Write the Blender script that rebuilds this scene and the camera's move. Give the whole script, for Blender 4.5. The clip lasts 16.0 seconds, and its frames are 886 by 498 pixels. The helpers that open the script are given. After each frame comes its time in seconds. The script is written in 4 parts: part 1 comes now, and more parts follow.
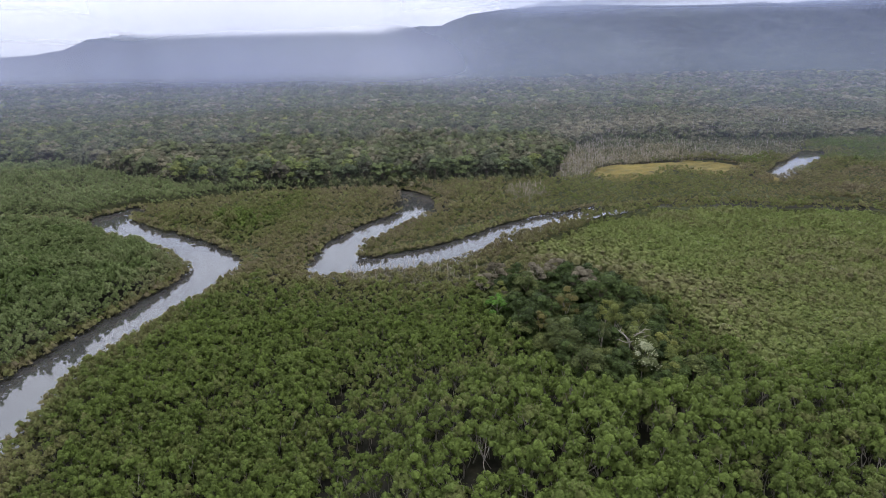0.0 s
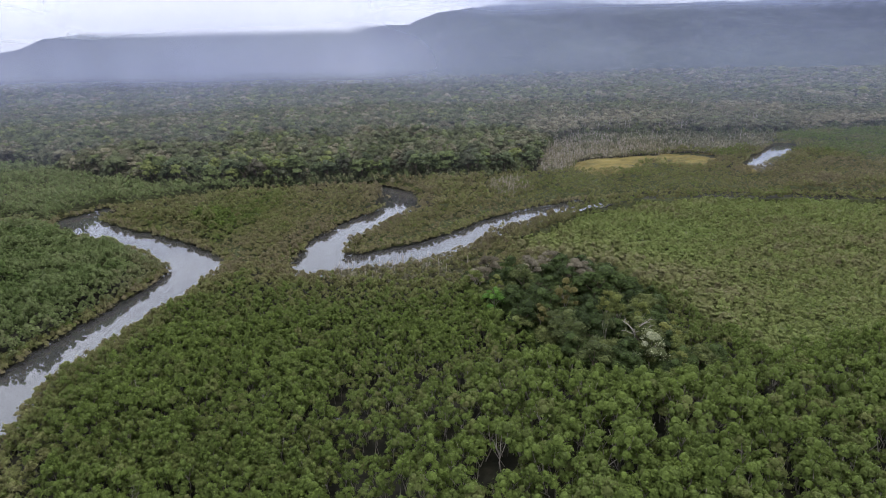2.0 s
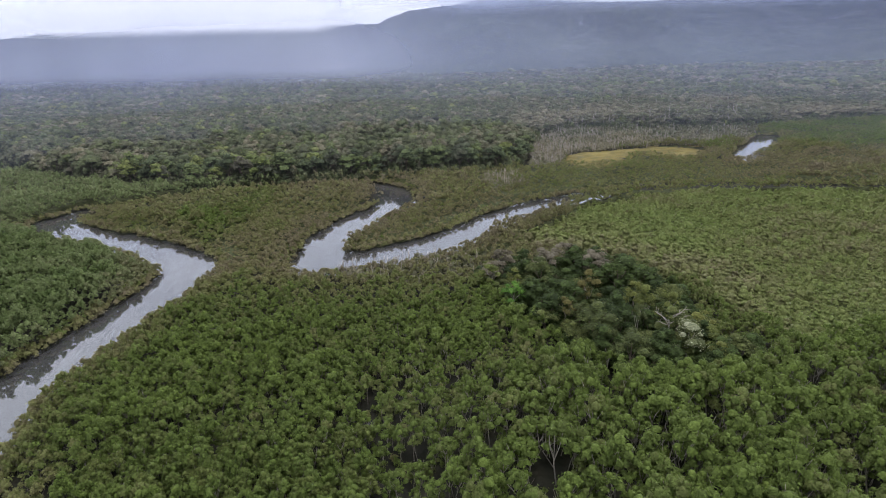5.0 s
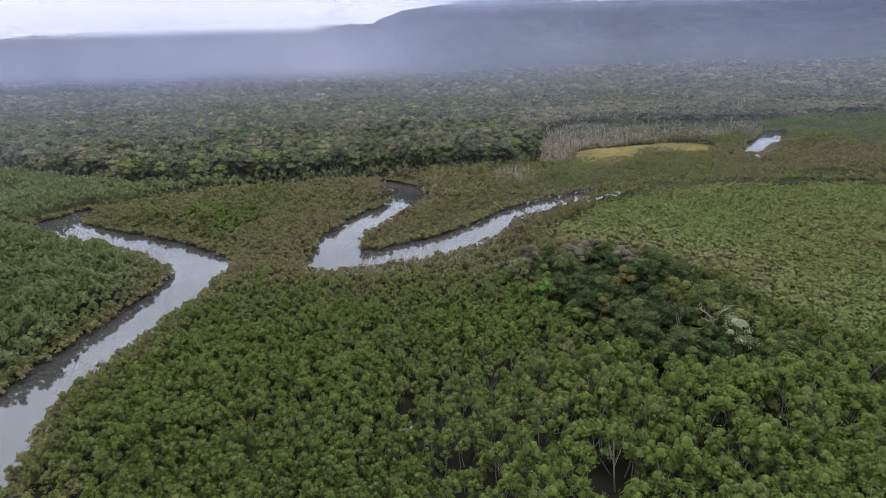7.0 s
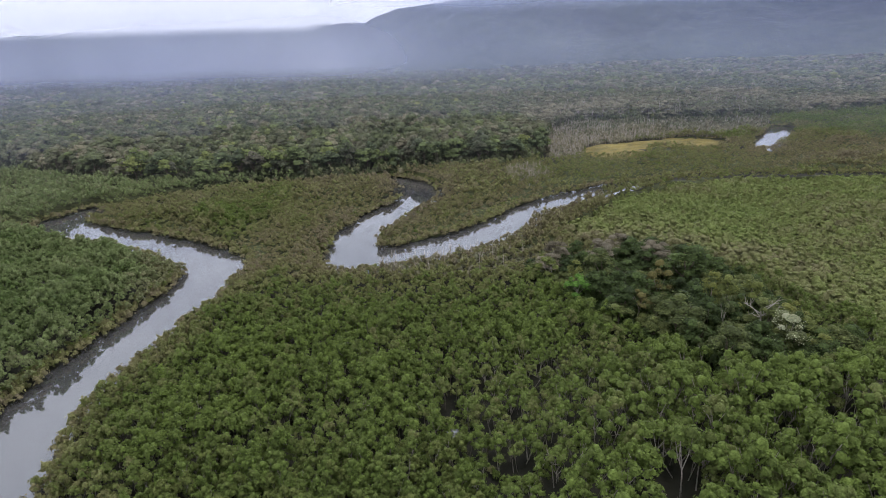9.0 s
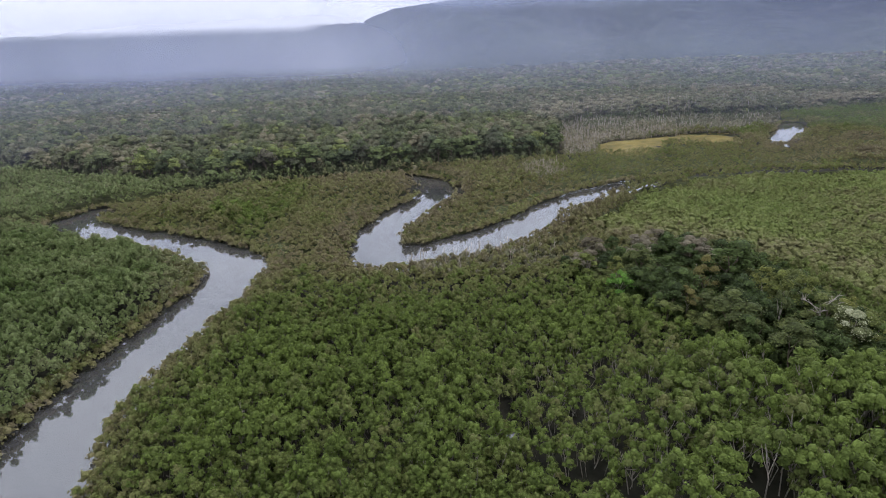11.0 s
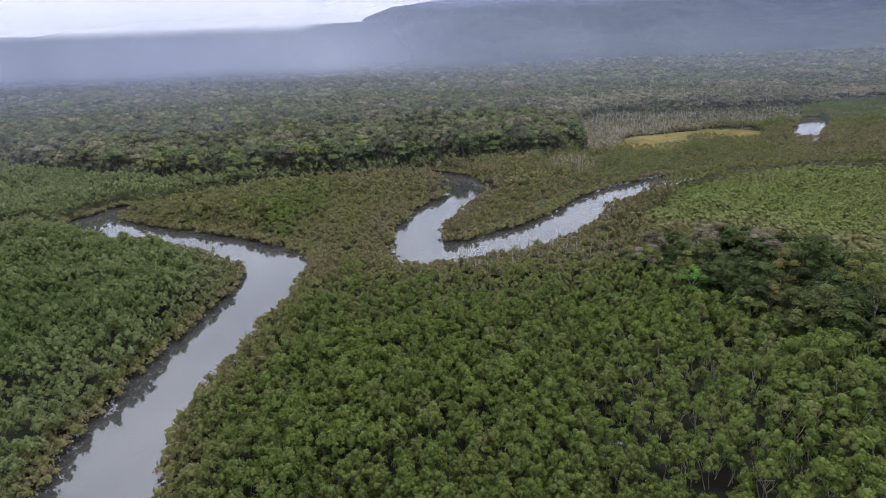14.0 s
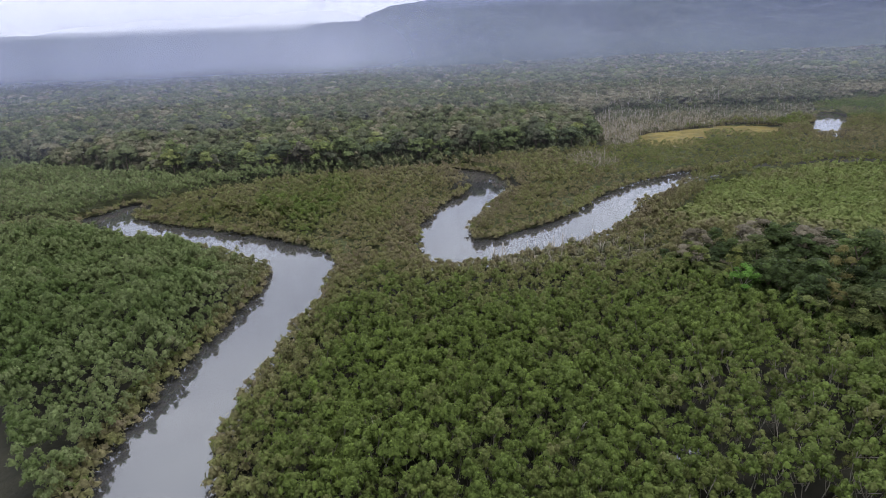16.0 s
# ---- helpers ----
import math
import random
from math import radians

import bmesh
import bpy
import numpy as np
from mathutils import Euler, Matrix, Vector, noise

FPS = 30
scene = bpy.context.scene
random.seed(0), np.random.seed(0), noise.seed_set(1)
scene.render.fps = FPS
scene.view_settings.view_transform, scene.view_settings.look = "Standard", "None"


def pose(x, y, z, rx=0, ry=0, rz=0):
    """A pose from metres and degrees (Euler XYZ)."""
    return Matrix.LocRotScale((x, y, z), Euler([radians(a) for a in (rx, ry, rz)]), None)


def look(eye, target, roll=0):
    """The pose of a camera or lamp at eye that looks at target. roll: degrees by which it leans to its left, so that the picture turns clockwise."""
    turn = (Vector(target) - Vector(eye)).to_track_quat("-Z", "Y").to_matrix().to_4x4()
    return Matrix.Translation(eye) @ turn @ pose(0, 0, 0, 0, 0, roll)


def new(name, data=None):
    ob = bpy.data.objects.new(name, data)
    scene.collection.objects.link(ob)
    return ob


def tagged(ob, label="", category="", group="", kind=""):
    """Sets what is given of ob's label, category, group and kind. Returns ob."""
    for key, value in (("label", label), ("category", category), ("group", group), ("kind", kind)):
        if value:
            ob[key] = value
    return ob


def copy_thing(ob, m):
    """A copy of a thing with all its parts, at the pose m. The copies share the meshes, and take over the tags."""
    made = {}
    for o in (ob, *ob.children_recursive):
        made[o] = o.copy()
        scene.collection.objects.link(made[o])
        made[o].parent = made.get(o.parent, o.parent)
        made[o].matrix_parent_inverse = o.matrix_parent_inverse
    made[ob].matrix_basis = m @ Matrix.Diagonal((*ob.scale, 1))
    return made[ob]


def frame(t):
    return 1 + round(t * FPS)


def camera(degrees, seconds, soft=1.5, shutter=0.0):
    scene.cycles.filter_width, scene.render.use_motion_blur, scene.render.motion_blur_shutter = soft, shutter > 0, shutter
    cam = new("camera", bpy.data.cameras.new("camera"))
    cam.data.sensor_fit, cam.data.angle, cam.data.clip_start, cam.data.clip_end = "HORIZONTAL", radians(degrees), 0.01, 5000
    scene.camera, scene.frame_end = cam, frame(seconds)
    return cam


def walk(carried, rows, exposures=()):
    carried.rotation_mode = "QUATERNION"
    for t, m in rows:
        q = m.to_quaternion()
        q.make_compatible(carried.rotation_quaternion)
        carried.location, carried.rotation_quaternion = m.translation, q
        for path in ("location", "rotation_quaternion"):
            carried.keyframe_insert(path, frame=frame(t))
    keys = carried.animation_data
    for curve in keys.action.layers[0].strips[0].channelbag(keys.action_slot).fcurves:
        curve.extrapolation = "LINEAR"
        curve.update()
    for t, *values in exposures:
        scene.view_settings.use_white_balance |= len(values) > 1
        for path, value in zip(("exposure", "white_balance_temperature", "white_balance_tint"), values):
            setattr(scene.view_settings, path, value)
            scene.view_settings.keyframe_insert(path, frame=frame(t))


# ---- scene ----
cam = camera(72.97, 16.0, soft=0.9)
PATH = [
    (0, (8.800, -2.200, 67.385), (8.5487, -0.3218, 66.7452), -1.26),
    (0.5, (6.999, -1.514, 66.723), (6.7525, 0.3649, 66.0836), -1.29),
    (1, (5.237, -0.823, 66.072), (5.0032, 1.0576, 65.4311), -1.33),
    (1.5, (3.660, -0.094, 65.448), (3.4565, 1.7899, 64.8070), -1.39),
    (2, (2.342, 0.679, 64.814), (2.1889, 2.5666, 64.1705), -1.42),
    (2.5, (0.640, 1.464, 64.215), (0.5171, 3.3529, 63.5707), -1.44),
    (3, (-1.246, 2.270, 63.672), (-1.3491, 4.1606, 63.0272), -1.48),
    (3.5, (-3.153, 3.079, 63.145), (-3.2399, 4.9699, 62.4996), -1.53),
    (6, (-12.497, 7.778, 60.642), (-12.5452, 9.6695, 59.9951), -1.81),
    (7, (-16.615, 10.064, 59.488), (-16.6527, 11.9558, 58.8415), -1.91),
    (8, (-20.637, 12.087, 58.453), (-20.6622, 13.9786, 57.8058), -2.01),
    (9, (-24.754, 14.115, 57.504), (-24.7686, 16.0069, 56.8548), -2.13),
    (11.5, (-36.277, 19.084, 55.138), (-36.2727, 20.9759, 54.4899), -2.38),
    (12.5, (-40.816, 21.151, 54.238), (-40.8068, 23.0432, 53.5895), -2.53),
    (14.5, (-50.031, 25.752, 52.733), (-50.0083, 27.6428, 52.0831), -2.52),
    (16, (-56.436, 29.358, 51.603), (-56.4073, 31.2488, 50.9510), -2.61),
]
walk(cam, [(t, look(eye, target, roll)) for t, eye, target, roll in PATH])

SKY, ZENITH, SUN = 1.0, 2.8, 1.7

# ---- light ----
world = bpy.data.worlds.new("overcast")
scene.world = world
world.use_nodes = True
wn, wl = world.node_tree.nodes, world.node_tree.links
wn.clear()
w_out = wn.new("ShaderNodeOutputWorld")
w_bg = wn.new("ShaderNodeBackground")
w_sky = wn.new("ShaderNodeTexSky")
w_sky.sky_type, w_sky.sun_disc = "NISHITA", False
w_sky.sun_elevation, w_sky.sun_rotation = radians(76), radians(42)
w_dim = wn.new("ShaderNodeVectorMath")
w_dim.operation = "SCALE"
w_dim.inputs["Scale"].default_value = 0.10
w_noise = wn.new("ShaderNodeTexNoise")
w_noise.inputs["Scale"].default_value, w_noise.inputs["Detail"].default_value = 3.0, 6.0
w_ramp = wn.new("ShaderNodeValToRGB")
w_ramp.color_ramp.elements[0].position, w_ramp.color_ramp.elements[0].color = 0.30, (0.58, 0.61, 0.70, 1)
w_ramp.color_ramp.elements[1].position, w_ramp.color_ramp.elements[1].color = 0.70, (0.82, 0.85, 0.93, 1)
w_mix = wn.new("ShaderNodeMixRGB")
w_mix.inputs["Fac"].default_value = 0.85
w_geo = wn.new("ShaderNodeTexCoord")
w_map = wn.new("ShaderNodeMapping")
w_map.inputs["Scale"].default_value = (1, 1, 4)
wl.new(w_geo.outputs["Generated"], w_map.inputs["Vector"])
wl.new(w_map.outputs["Vector"], w_noise.inputs["Vector"])
wl.new(w_noise.outputs["Fac"], w_ramp.inputs["Fac"])
wl.new(w_sky.outputs["Color"], w_dim.inputs[0])
wl.new(w_dim.outputs["Vector"], w_mix.inputs["Color1"])
wl.new(w_ramp.outputs["Color"], w_mix.inputs["Color2"])
w_sep, w_up, w_lift = wn.new("ShaderNodeSeparateXYZ"), wn.new("ShaderNodeMapRange"), wn.new("ShaderNodeVectorMath")
w_lift.operation = "SCALE"
w_up.inputs["From Min"].default_value, w_up.inputs["From Max"].default_value = 0.05, 0.8
w_up.inputs["To Min"].default_value, w_up.inputs["To Max"].default_value = 1.75, ZENITH  # an overcast sky is brightest overhead
wl.new(w_geo.outputs["Generated"], w_sep.inputs[0])
wl.new(w_sep.outputs["Z"], w_up.inputs["Value"])
wl.new(w_mix.outputs["Color"], w_lift.inputs[0])
wl.new(w_up.outputs["Result"], w_lift.inputs["Scale"])
wl.new(w_lift.outputs["Vector"], w_bg.inputs["Color"])
wl.new(w_bg.outputs["Background"], w_out.inputs["Surface"])
w_bg.inputs["Strength"].default_value = SKY

sun_data = bpy.data.lights.new("sun", "SUN")
sun_data.energy, sun_data.angle, sun_data.color = SUN, radians(35), (1.0, 0.96, 0.90)
sun = new("sun", sun_data)
sun.matrix_world = look((0, 0, 300), (-20, -22, 180))

# ---- materials ----


def material(name):
    m = bpy.data.materials.new(name)
    m.use_nodes = True
    m.node_tree.nodes.clear()
    return m, m.node_tree.nodes, m.node_tree.links


def ramp(nodes, stops):
    r = nodes.new("ShaderNodeValToRGB")
    e = r.color_ramp.elements
    while len(e) < len(stops):
        e.new(0.5)
    for item, (p, c) in zip(e, stops):
        item.position, item.color = p, (*c, 1)
    return r


def noise_node(nodes, links, scale, detail=4.0, source="Object", stretch=(1, 1, 1)):
    tc, mp, n = nodes.new("ShaderNodeTexCoord"), nodes.new("ShaderNodeMapping"), nodes.new("ShaderNodeTexNoise")
    mp.inputs["Scale"].default_value = stretch
    n.inputs["Scale"].default_value, n.inputs["Detail"].default_value = scale, detail
    links.new(tc.outputs[source], mp.inputs["Vector"])
    links.new(mp.outputs["Vector"], n.inputs["Vector"])
    return n


def leaf_material(name, stops, tone="attribute", leaf_spread=0.42, gloss=0.7, grain_scale=3.2, depth=(0.55, 1.4), glint=(0.72, 1.38)):
    """Foliage: tone picks the tree's colour on the ramp, every leaf tuft varies about it."""
    m, n, l = material(name)
    out, bsdf = n.new("ShaderNodeOutputMaterial"), n.new("ShaderNodeBsdfPrincipled")
    r = ramp(n, stops)
    if tone == "attribute":
        a = n.new("ShaderNodeAttribute")
        a.attribute_name = "tone"
        tone_out = a.outputs["Fac"]
    else:
        a = n.new("ShaderNodeObjectInfo")
        tone_out = a.outputs["Random"]
    geo = n.new("ShaderNodeNewGeometry")
    vary = n.new("ShaderNodeMapRange")
    vary.inputs["To Min"].default_value, vary.inputs["To Max"].default_value = -leaf_spread / 2, leaf_spread / 2
    add = n.new("ShaderNodeMath")
    l.new(geo.outputs["Random Per Island"], vary.inputs["Value"])
    l.new(tone_out, add.inputs[0])
    l.new(vary.outputs["Result"], add.inputs[1])
    l.new(add.outputs["Value"], r.inputs["Fac"])
    grain = noise_node(n, l, grain_scale, 4.0)
    ruffle, ruffle_tex = n.new("ShaderNodeBump"), noise_node(n, l, grain_scale * 1.3, 3.0)
    ruffle.inputs["Strength"].default_value, ruffle.inputs["Distance"].default_value = 1.0, 0.9 / grain_scale
    l.new(ruffle_tex.outputs["Fac"], ruffle.inputs["Height"])
    l.new(ruffle.outputs["Normal"], bsdf.inputs["Normal"])
    shade = n.new("ShaderNodeMapRange")
    shade.inputs["From Min"].default_value, shade.inputs["From Max"].default_value = 0.3, 0.7
    shade.inputs["To Min"].default_value, shade.inputs["To Max"].default_value = depth
    l.new(grain.outputs["Fac"], shade.inputs["Value"])
    young, both = n.new("ShaderNodeMapRange"), n.new("ShaderNodeMath")
    young.inputs["To Min"].default_value, young.inputs["To Max"].default_value = glint
    both.operation = "MULTIPLY"
    l.new(geo.outputs["Random Per Island"], young.inputs["Value"])
    l.new(shade.outputs["Result"], both.inputs[0])
    l.new(young.outputs["Result"], both.inputs[1])
    mul = n.new("ShaderNodeVectorMath")
    mul.operation = "SCALE"
    l.new(r.outputs["Color"], mul.inputs[0])
    l.new(both.outputs["Value"], mul.inputs["Scale"])
    l.new(mul.outputs["Vector"], bsdf.inputs["Base Color"])
    bsdf.inputs["Roughness"].default_value = gloss
    bsdf.inputs["Specular IOR Level"].default_value = 0.12
    thin = n.new("ShaderNodeBsdfTranslucent")
    l.new(mul.outputs["Vector"], thin.inputs["Color"])
    mix = n.new("ShaderNodeMixShader")
    mix.inputs["Fac"].default_value = 0.25
    l.new(bsdf.outputs["BSDF"], mix.inputs[1])
    l.new(thin.outputs["BSDF"], mix.inputs[2])
    l.new(mix.outputs["Shader"], out.inputs["Surface"])
    return m


def rough_material(name, stops, scale, roughness=0.85, bump=0.0, bump_scale=8.0, stretch=(1, 1, 1), second=None):
    m, n, l = material(name)
    out, bsdf = n.new("ShaderNodeOutputMaterial"), n.new("ShaderNodeBsdfPrincipled")
    tex = noise_node(n, l, scale, 6.0, stretch=stretch)
    r = ramp(n, stops)
    l.new(tex.outputs["Fac"], r.inputs["Fac"])
    colour = r.outputs["Color"]
    if second:
        big = noise_node(n, l, second, 3.0)
        mr = n.new("ShaderNodeMapRange")
        mr.inputs["From Min"].default_value, mr.inputs["From Max"].default_value = 0.3, 0.7
        mr.inputs["To Min"].default_value, mr.inputs["To Max"].default_value = 0.7, 1.3
        sc = n.new("ShaderNodeVectorMath")
        sc.operation = "SCALE"
        l.new(big.outputs["Fac"], mr.inputs["Value"])
        l.new(colour, sc.inputs[0])
        l.new(mr.outputs["Result"], sc.inputs["Scale"])
        colour = sc.outputs["Vector"]
    l.new(colour, bsdf.inputs["Base Color"])
    bsdf.inputs["Roughness"].default_value = roughness
    bsdf.inputs["Specular IOR Level"].default_value = 0.15
    if bump:
        b, bt = n.new("ShaderNodeBump"), noise_node(n, l, bump_scale, 5.0)
        b.inputs["Strength"].default_value, b.inputs["Distance"].default_value = 1.0, bump
        l.new(bt.outputs["Fac"], b.inputs["Height"])
        l.new(b.outputs["Normal"], bsdf.inputs["Normal"])
    l.new(bsdf.outputs["BSDF"], out.inputs["Surface"])
    return m


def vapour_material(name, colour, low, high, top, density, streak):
    """Tint standing in for mist and haze: scarcely there at ground height, thickest between low and high, thinning out
    at top.
    """
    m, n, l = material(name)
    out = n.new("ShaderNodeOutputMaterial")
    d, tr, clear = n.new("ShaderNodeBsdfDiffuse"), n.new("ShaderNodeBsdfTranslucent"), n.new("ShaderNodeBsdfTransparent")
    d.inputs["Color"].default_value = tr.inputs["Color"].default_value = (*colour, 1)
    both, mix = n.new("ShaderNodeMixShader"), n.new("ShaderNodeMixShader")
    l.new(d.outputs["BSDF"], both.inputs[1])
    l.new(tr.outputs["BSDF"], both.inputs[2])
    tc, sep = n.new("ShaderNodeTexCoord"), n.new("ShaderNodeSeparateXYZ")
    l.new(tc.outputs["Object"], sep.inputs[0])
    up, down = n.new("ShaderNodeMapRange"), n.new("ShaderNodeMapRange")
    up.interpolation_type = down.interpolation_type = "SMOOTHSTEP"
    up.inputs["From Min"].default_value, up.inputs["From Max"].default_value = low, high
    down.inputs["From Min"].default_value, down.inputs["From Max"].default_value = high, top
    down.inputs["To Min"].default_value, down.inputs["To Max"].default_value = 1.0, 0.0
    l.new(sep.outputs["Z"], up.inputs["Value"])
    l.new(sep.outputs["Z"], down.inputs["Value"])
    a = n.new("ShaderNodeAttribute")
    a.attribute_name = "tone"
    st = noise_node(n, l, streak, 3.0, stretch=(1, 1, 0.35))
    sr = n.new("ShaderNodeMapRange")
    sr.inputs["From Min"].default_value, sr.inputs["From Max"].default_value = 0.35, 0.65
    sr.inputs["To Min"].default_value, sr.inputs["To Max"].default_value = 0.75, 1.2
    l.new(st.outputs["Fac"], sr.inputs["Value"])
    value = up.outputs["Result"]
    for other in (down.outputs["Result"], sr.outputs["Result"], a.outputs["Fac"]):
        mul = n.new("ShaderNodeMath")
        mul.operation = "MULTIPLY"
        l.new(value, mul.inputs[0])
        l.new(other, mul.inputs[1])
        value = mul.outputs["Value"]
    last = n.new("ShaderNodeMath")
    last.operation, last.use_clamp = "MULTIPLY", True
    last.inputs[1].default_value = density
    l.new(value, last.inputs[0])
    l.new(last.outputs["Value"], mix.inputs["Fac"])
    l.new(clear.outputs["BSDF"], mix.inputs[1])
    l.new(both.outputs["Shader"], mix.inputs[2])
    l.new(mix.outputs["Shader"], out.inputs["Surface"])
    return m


GREENS = [(0.0, (0.146, 0.122, 0.074)), (0.25, (0.144, 0.130, 0.062)), (0.5, (0.126, 0.131, 0.048)), (0.75, (0.083, 0.111, 0.027)), (1.0, (0.095, 0.128, 0.028))]
WOODS = [(0.0, (0.186, 0.166, 0.108)), (0.3, (0.098, 0.100, 0.058)), (0.6, (0.086, 0.100, 0.048)), (0.85, (0.104, 0.122, 0.048)), (1.0, (0.148, 0.154, 0.056))]
M_MANGROVE = leaf_material("mangrove_leaves", GREENS, leaf_spread=0.16, depth=(0.7, 1.3), glint=(0.8, 1.26))
M_GROVE = leaf_material("cool_mangrove_leaves", [(0.0, (0.146, 0.142, 0.074)), (0.45, (0.130, 0.158, 0.064)), (1.0, (0.066, 0.095, 0.027))], leaf_spread=0.16, depth=(0.7, 1.3), glint=(0.8, 1.26))
M_MANGROVE_ONE = leaf_material("mangrove_leaves_single", [(0.0, (0.108, 0.126, 0.036)), (0.6, GREENS[3][1]), (1.0, (0.092, 0.126, 0.028))], tone="random", leaf_spread=0.3, depth=(0.7, 1.3))
M_SCRUB = leaf_material("scrub_leaves", [(0.0, (0.154, 0.138, 0.072)), (0.5, (0.136, 0.154, 0.051)), (1.0, (0.142, 0.180, 0.053))], leaf_spread=0.22, depth=(0.75, 1.25), glint=(0.9, 1.14))
M_FOREST = leaf_material("rainforest_leaves", WOODS, leaf_spread=0.16, grain_scale=1.0, depth=(0.72, 1.22))
# dark leaves, lowered further for the deep shade between the knoll crowns
M_DARK = leaf_material("dark_broad_leaves", [(0.0, (0.027, 0.040, 0.014)), (1.0, (0.053, 0.075, 0.022))], tone="random")
M_OLIVE = leaf_material("olive_leaves", [(0.0, (0.056, 0.069, 0.024)), (1.0, (0.092, 0.106, 0.034))], tone="random")
M_YELLOW = leaf_material("yellow_green_leaves", [(0.0, (0.096, 0.114, 0.032)), (1.0, (0.138, 0.144, 0.040))], tone="random")
M_BRIGHT = leaf_material("bright_green_leaves", [(0.0, (0.080, 0.160, 0.028)), (1.0, (0.096, 0.188, 0.032))], tone="random")
M_GREY = leaf_material("grey_brown_twigs", [(0.0, (0.104, 0.090, 0.062)), (1.0, (0.146, 0.128, 0.092))], tone="random")
M_BLOSSOM = leaf_material("pale_blossom", [(0.0, (0.080, 0.096, 0.036)), (0.72, (0.105, 0.120, 0.048)), (1.0, (0.270, 0.280, 0.180))], tone="random", leaf_spread=0.9)
M_OCHRE = leaf_material("ochre_leaves", [(0.0, (0.105, 0.096, 0.034)), (1.0, (0.135, 0.118, 0.040))], tone="random")
M_BARK = rough_material("pale_bark", [(0.3, (0.16, 0.14, 0.12)), (0.7, (0.30, 0.27, 0.23))], 3.0, bump=0.02)
M_BARK_SWAMP = rough_material("grey_swamp_bark", [(0.3, (0.075, 0.066, 0.054)), (0.7, (0.17, 0.15, 0.125))], 3.0, bump=0.02)
M_BARK_DARK = rough_material("brown_bark", [(0.3, (0.07, 0.055, 0.04)), (0.7, (0.16, 0.13, 0.10))], 3.0, bump=0.02)
M_DEADWOOD = rough_material("bleached_wood", [(0.3, (0.17, 0.15, 0.13)), (0.7, (0.30, 0.27, 0.24))], 2.0, bump=0.02)
M_SNAG = rough_material("grey_dead_wood", [(0.3, (0.25, 0.215, 0.178)), (0.7, (0.42, 0.37, 0.31))], 2.0)
# wet mud, taken near black so that the canopy gaps look shaded
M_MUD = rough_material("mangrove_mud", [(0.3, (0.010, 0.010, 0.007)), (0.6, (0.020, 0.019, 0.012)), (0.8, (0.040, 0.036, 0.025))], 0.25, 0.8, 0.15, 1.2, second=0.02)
M_GRASS = rough_material("golden_sedge", [(0.3, (0.092, 0.082, 0.034)), (0.5, (0.124, 0.098, 0.030)), (0.72, (0.146, 0.112, 0.035))], 0.22, 0.9, 0.2, 2.0, second=0.05)
M_HILL = rough_material("mountain_forest", [(0.3, (0.022, 0.030, 0.022)), (0.55, (0.034, 0.043, 0.029)), (0.75, (0.047, 0.055, 0.035))], 0.045, 0.9, 4.0, 0.05, second=0.004)


def water_material():
    m, n, l = material("silty_river_water")
    out, bsdf = n.new("ShaderNodeOutputMaterial"), n.new("ShaderNodeBsdfPrincipled")
    tex = noise_node(n, l, 0.03, 4.0)
    r = ramp(n, [(0.35, (0.034, 0.034, 0.036)), (0.65, (0.046, 0.045, 0.046))])
    l.new(tex.outputs["Fac"], r.inputs["Fac"])
    l.new(r.outputs["Color"], bsdf.inputs["Base Color"])
    bsdf.inputs["Roughness"].default_value = 0.05
    bsdf.inputs["IOR"].default_value = 1.7
    bsdf.inputs["Specular IOR Level"].default_value = 1.0
    b, bt = n.new("ShaderNodeBump"), noise_node(n, l, 0.9, 4.0)
    b.inputs["Strength"].default_value, b.inputs["Distance"].default_value = 0.07, 0.04
    l.new(bt.outputs["Fac"], b.inputs["Height"])
    l.new(b.outputs["Normal"], bsdf.inputs["Normal"])
    l.new(bsdf.outputs["BSDF"], out.inputs["Surface"])
    return m


M_WATER = water_material()


def cloud_material():
    m, n, l = material("low_cloud")
    out = n.new("ShaderNodeOutputMaterial")
    tr, clear, mix = n.new("ShaderNodeBsdfTranslucent"), n.new("ShaderNodeBsdfTransparent"), n.new("ShaderNodeMixShader")
    tex = noise_node(n, l, 0.0005, 2.0)
    r = ramp(n, [(0.3, (0.51, 0.515, 0.54)), (0.7, (0.545, 0.55, 0.565))])
    l.new(tex.outputs["Fac"], r.inputs["Fac"])
    l.new(r.outputs["Color"], tr.inputs["Color"])
    a = n.new("ShaderNodeAttribute")
    a.attribute_name = "tone"
    l.new(a.outputs["Fac"], mix.inputs["Fac"])
    l.new(clear.outputs["BSDF"], mix.inputs[1])
    l.new(tr.outputs["BSDF"], mix.inputs[2])
    l.new(mix.outputs["Shader"], out.inputs["Surface"])
    return m


M_CLOUD = cloud_material()

# ---- mesh building ----


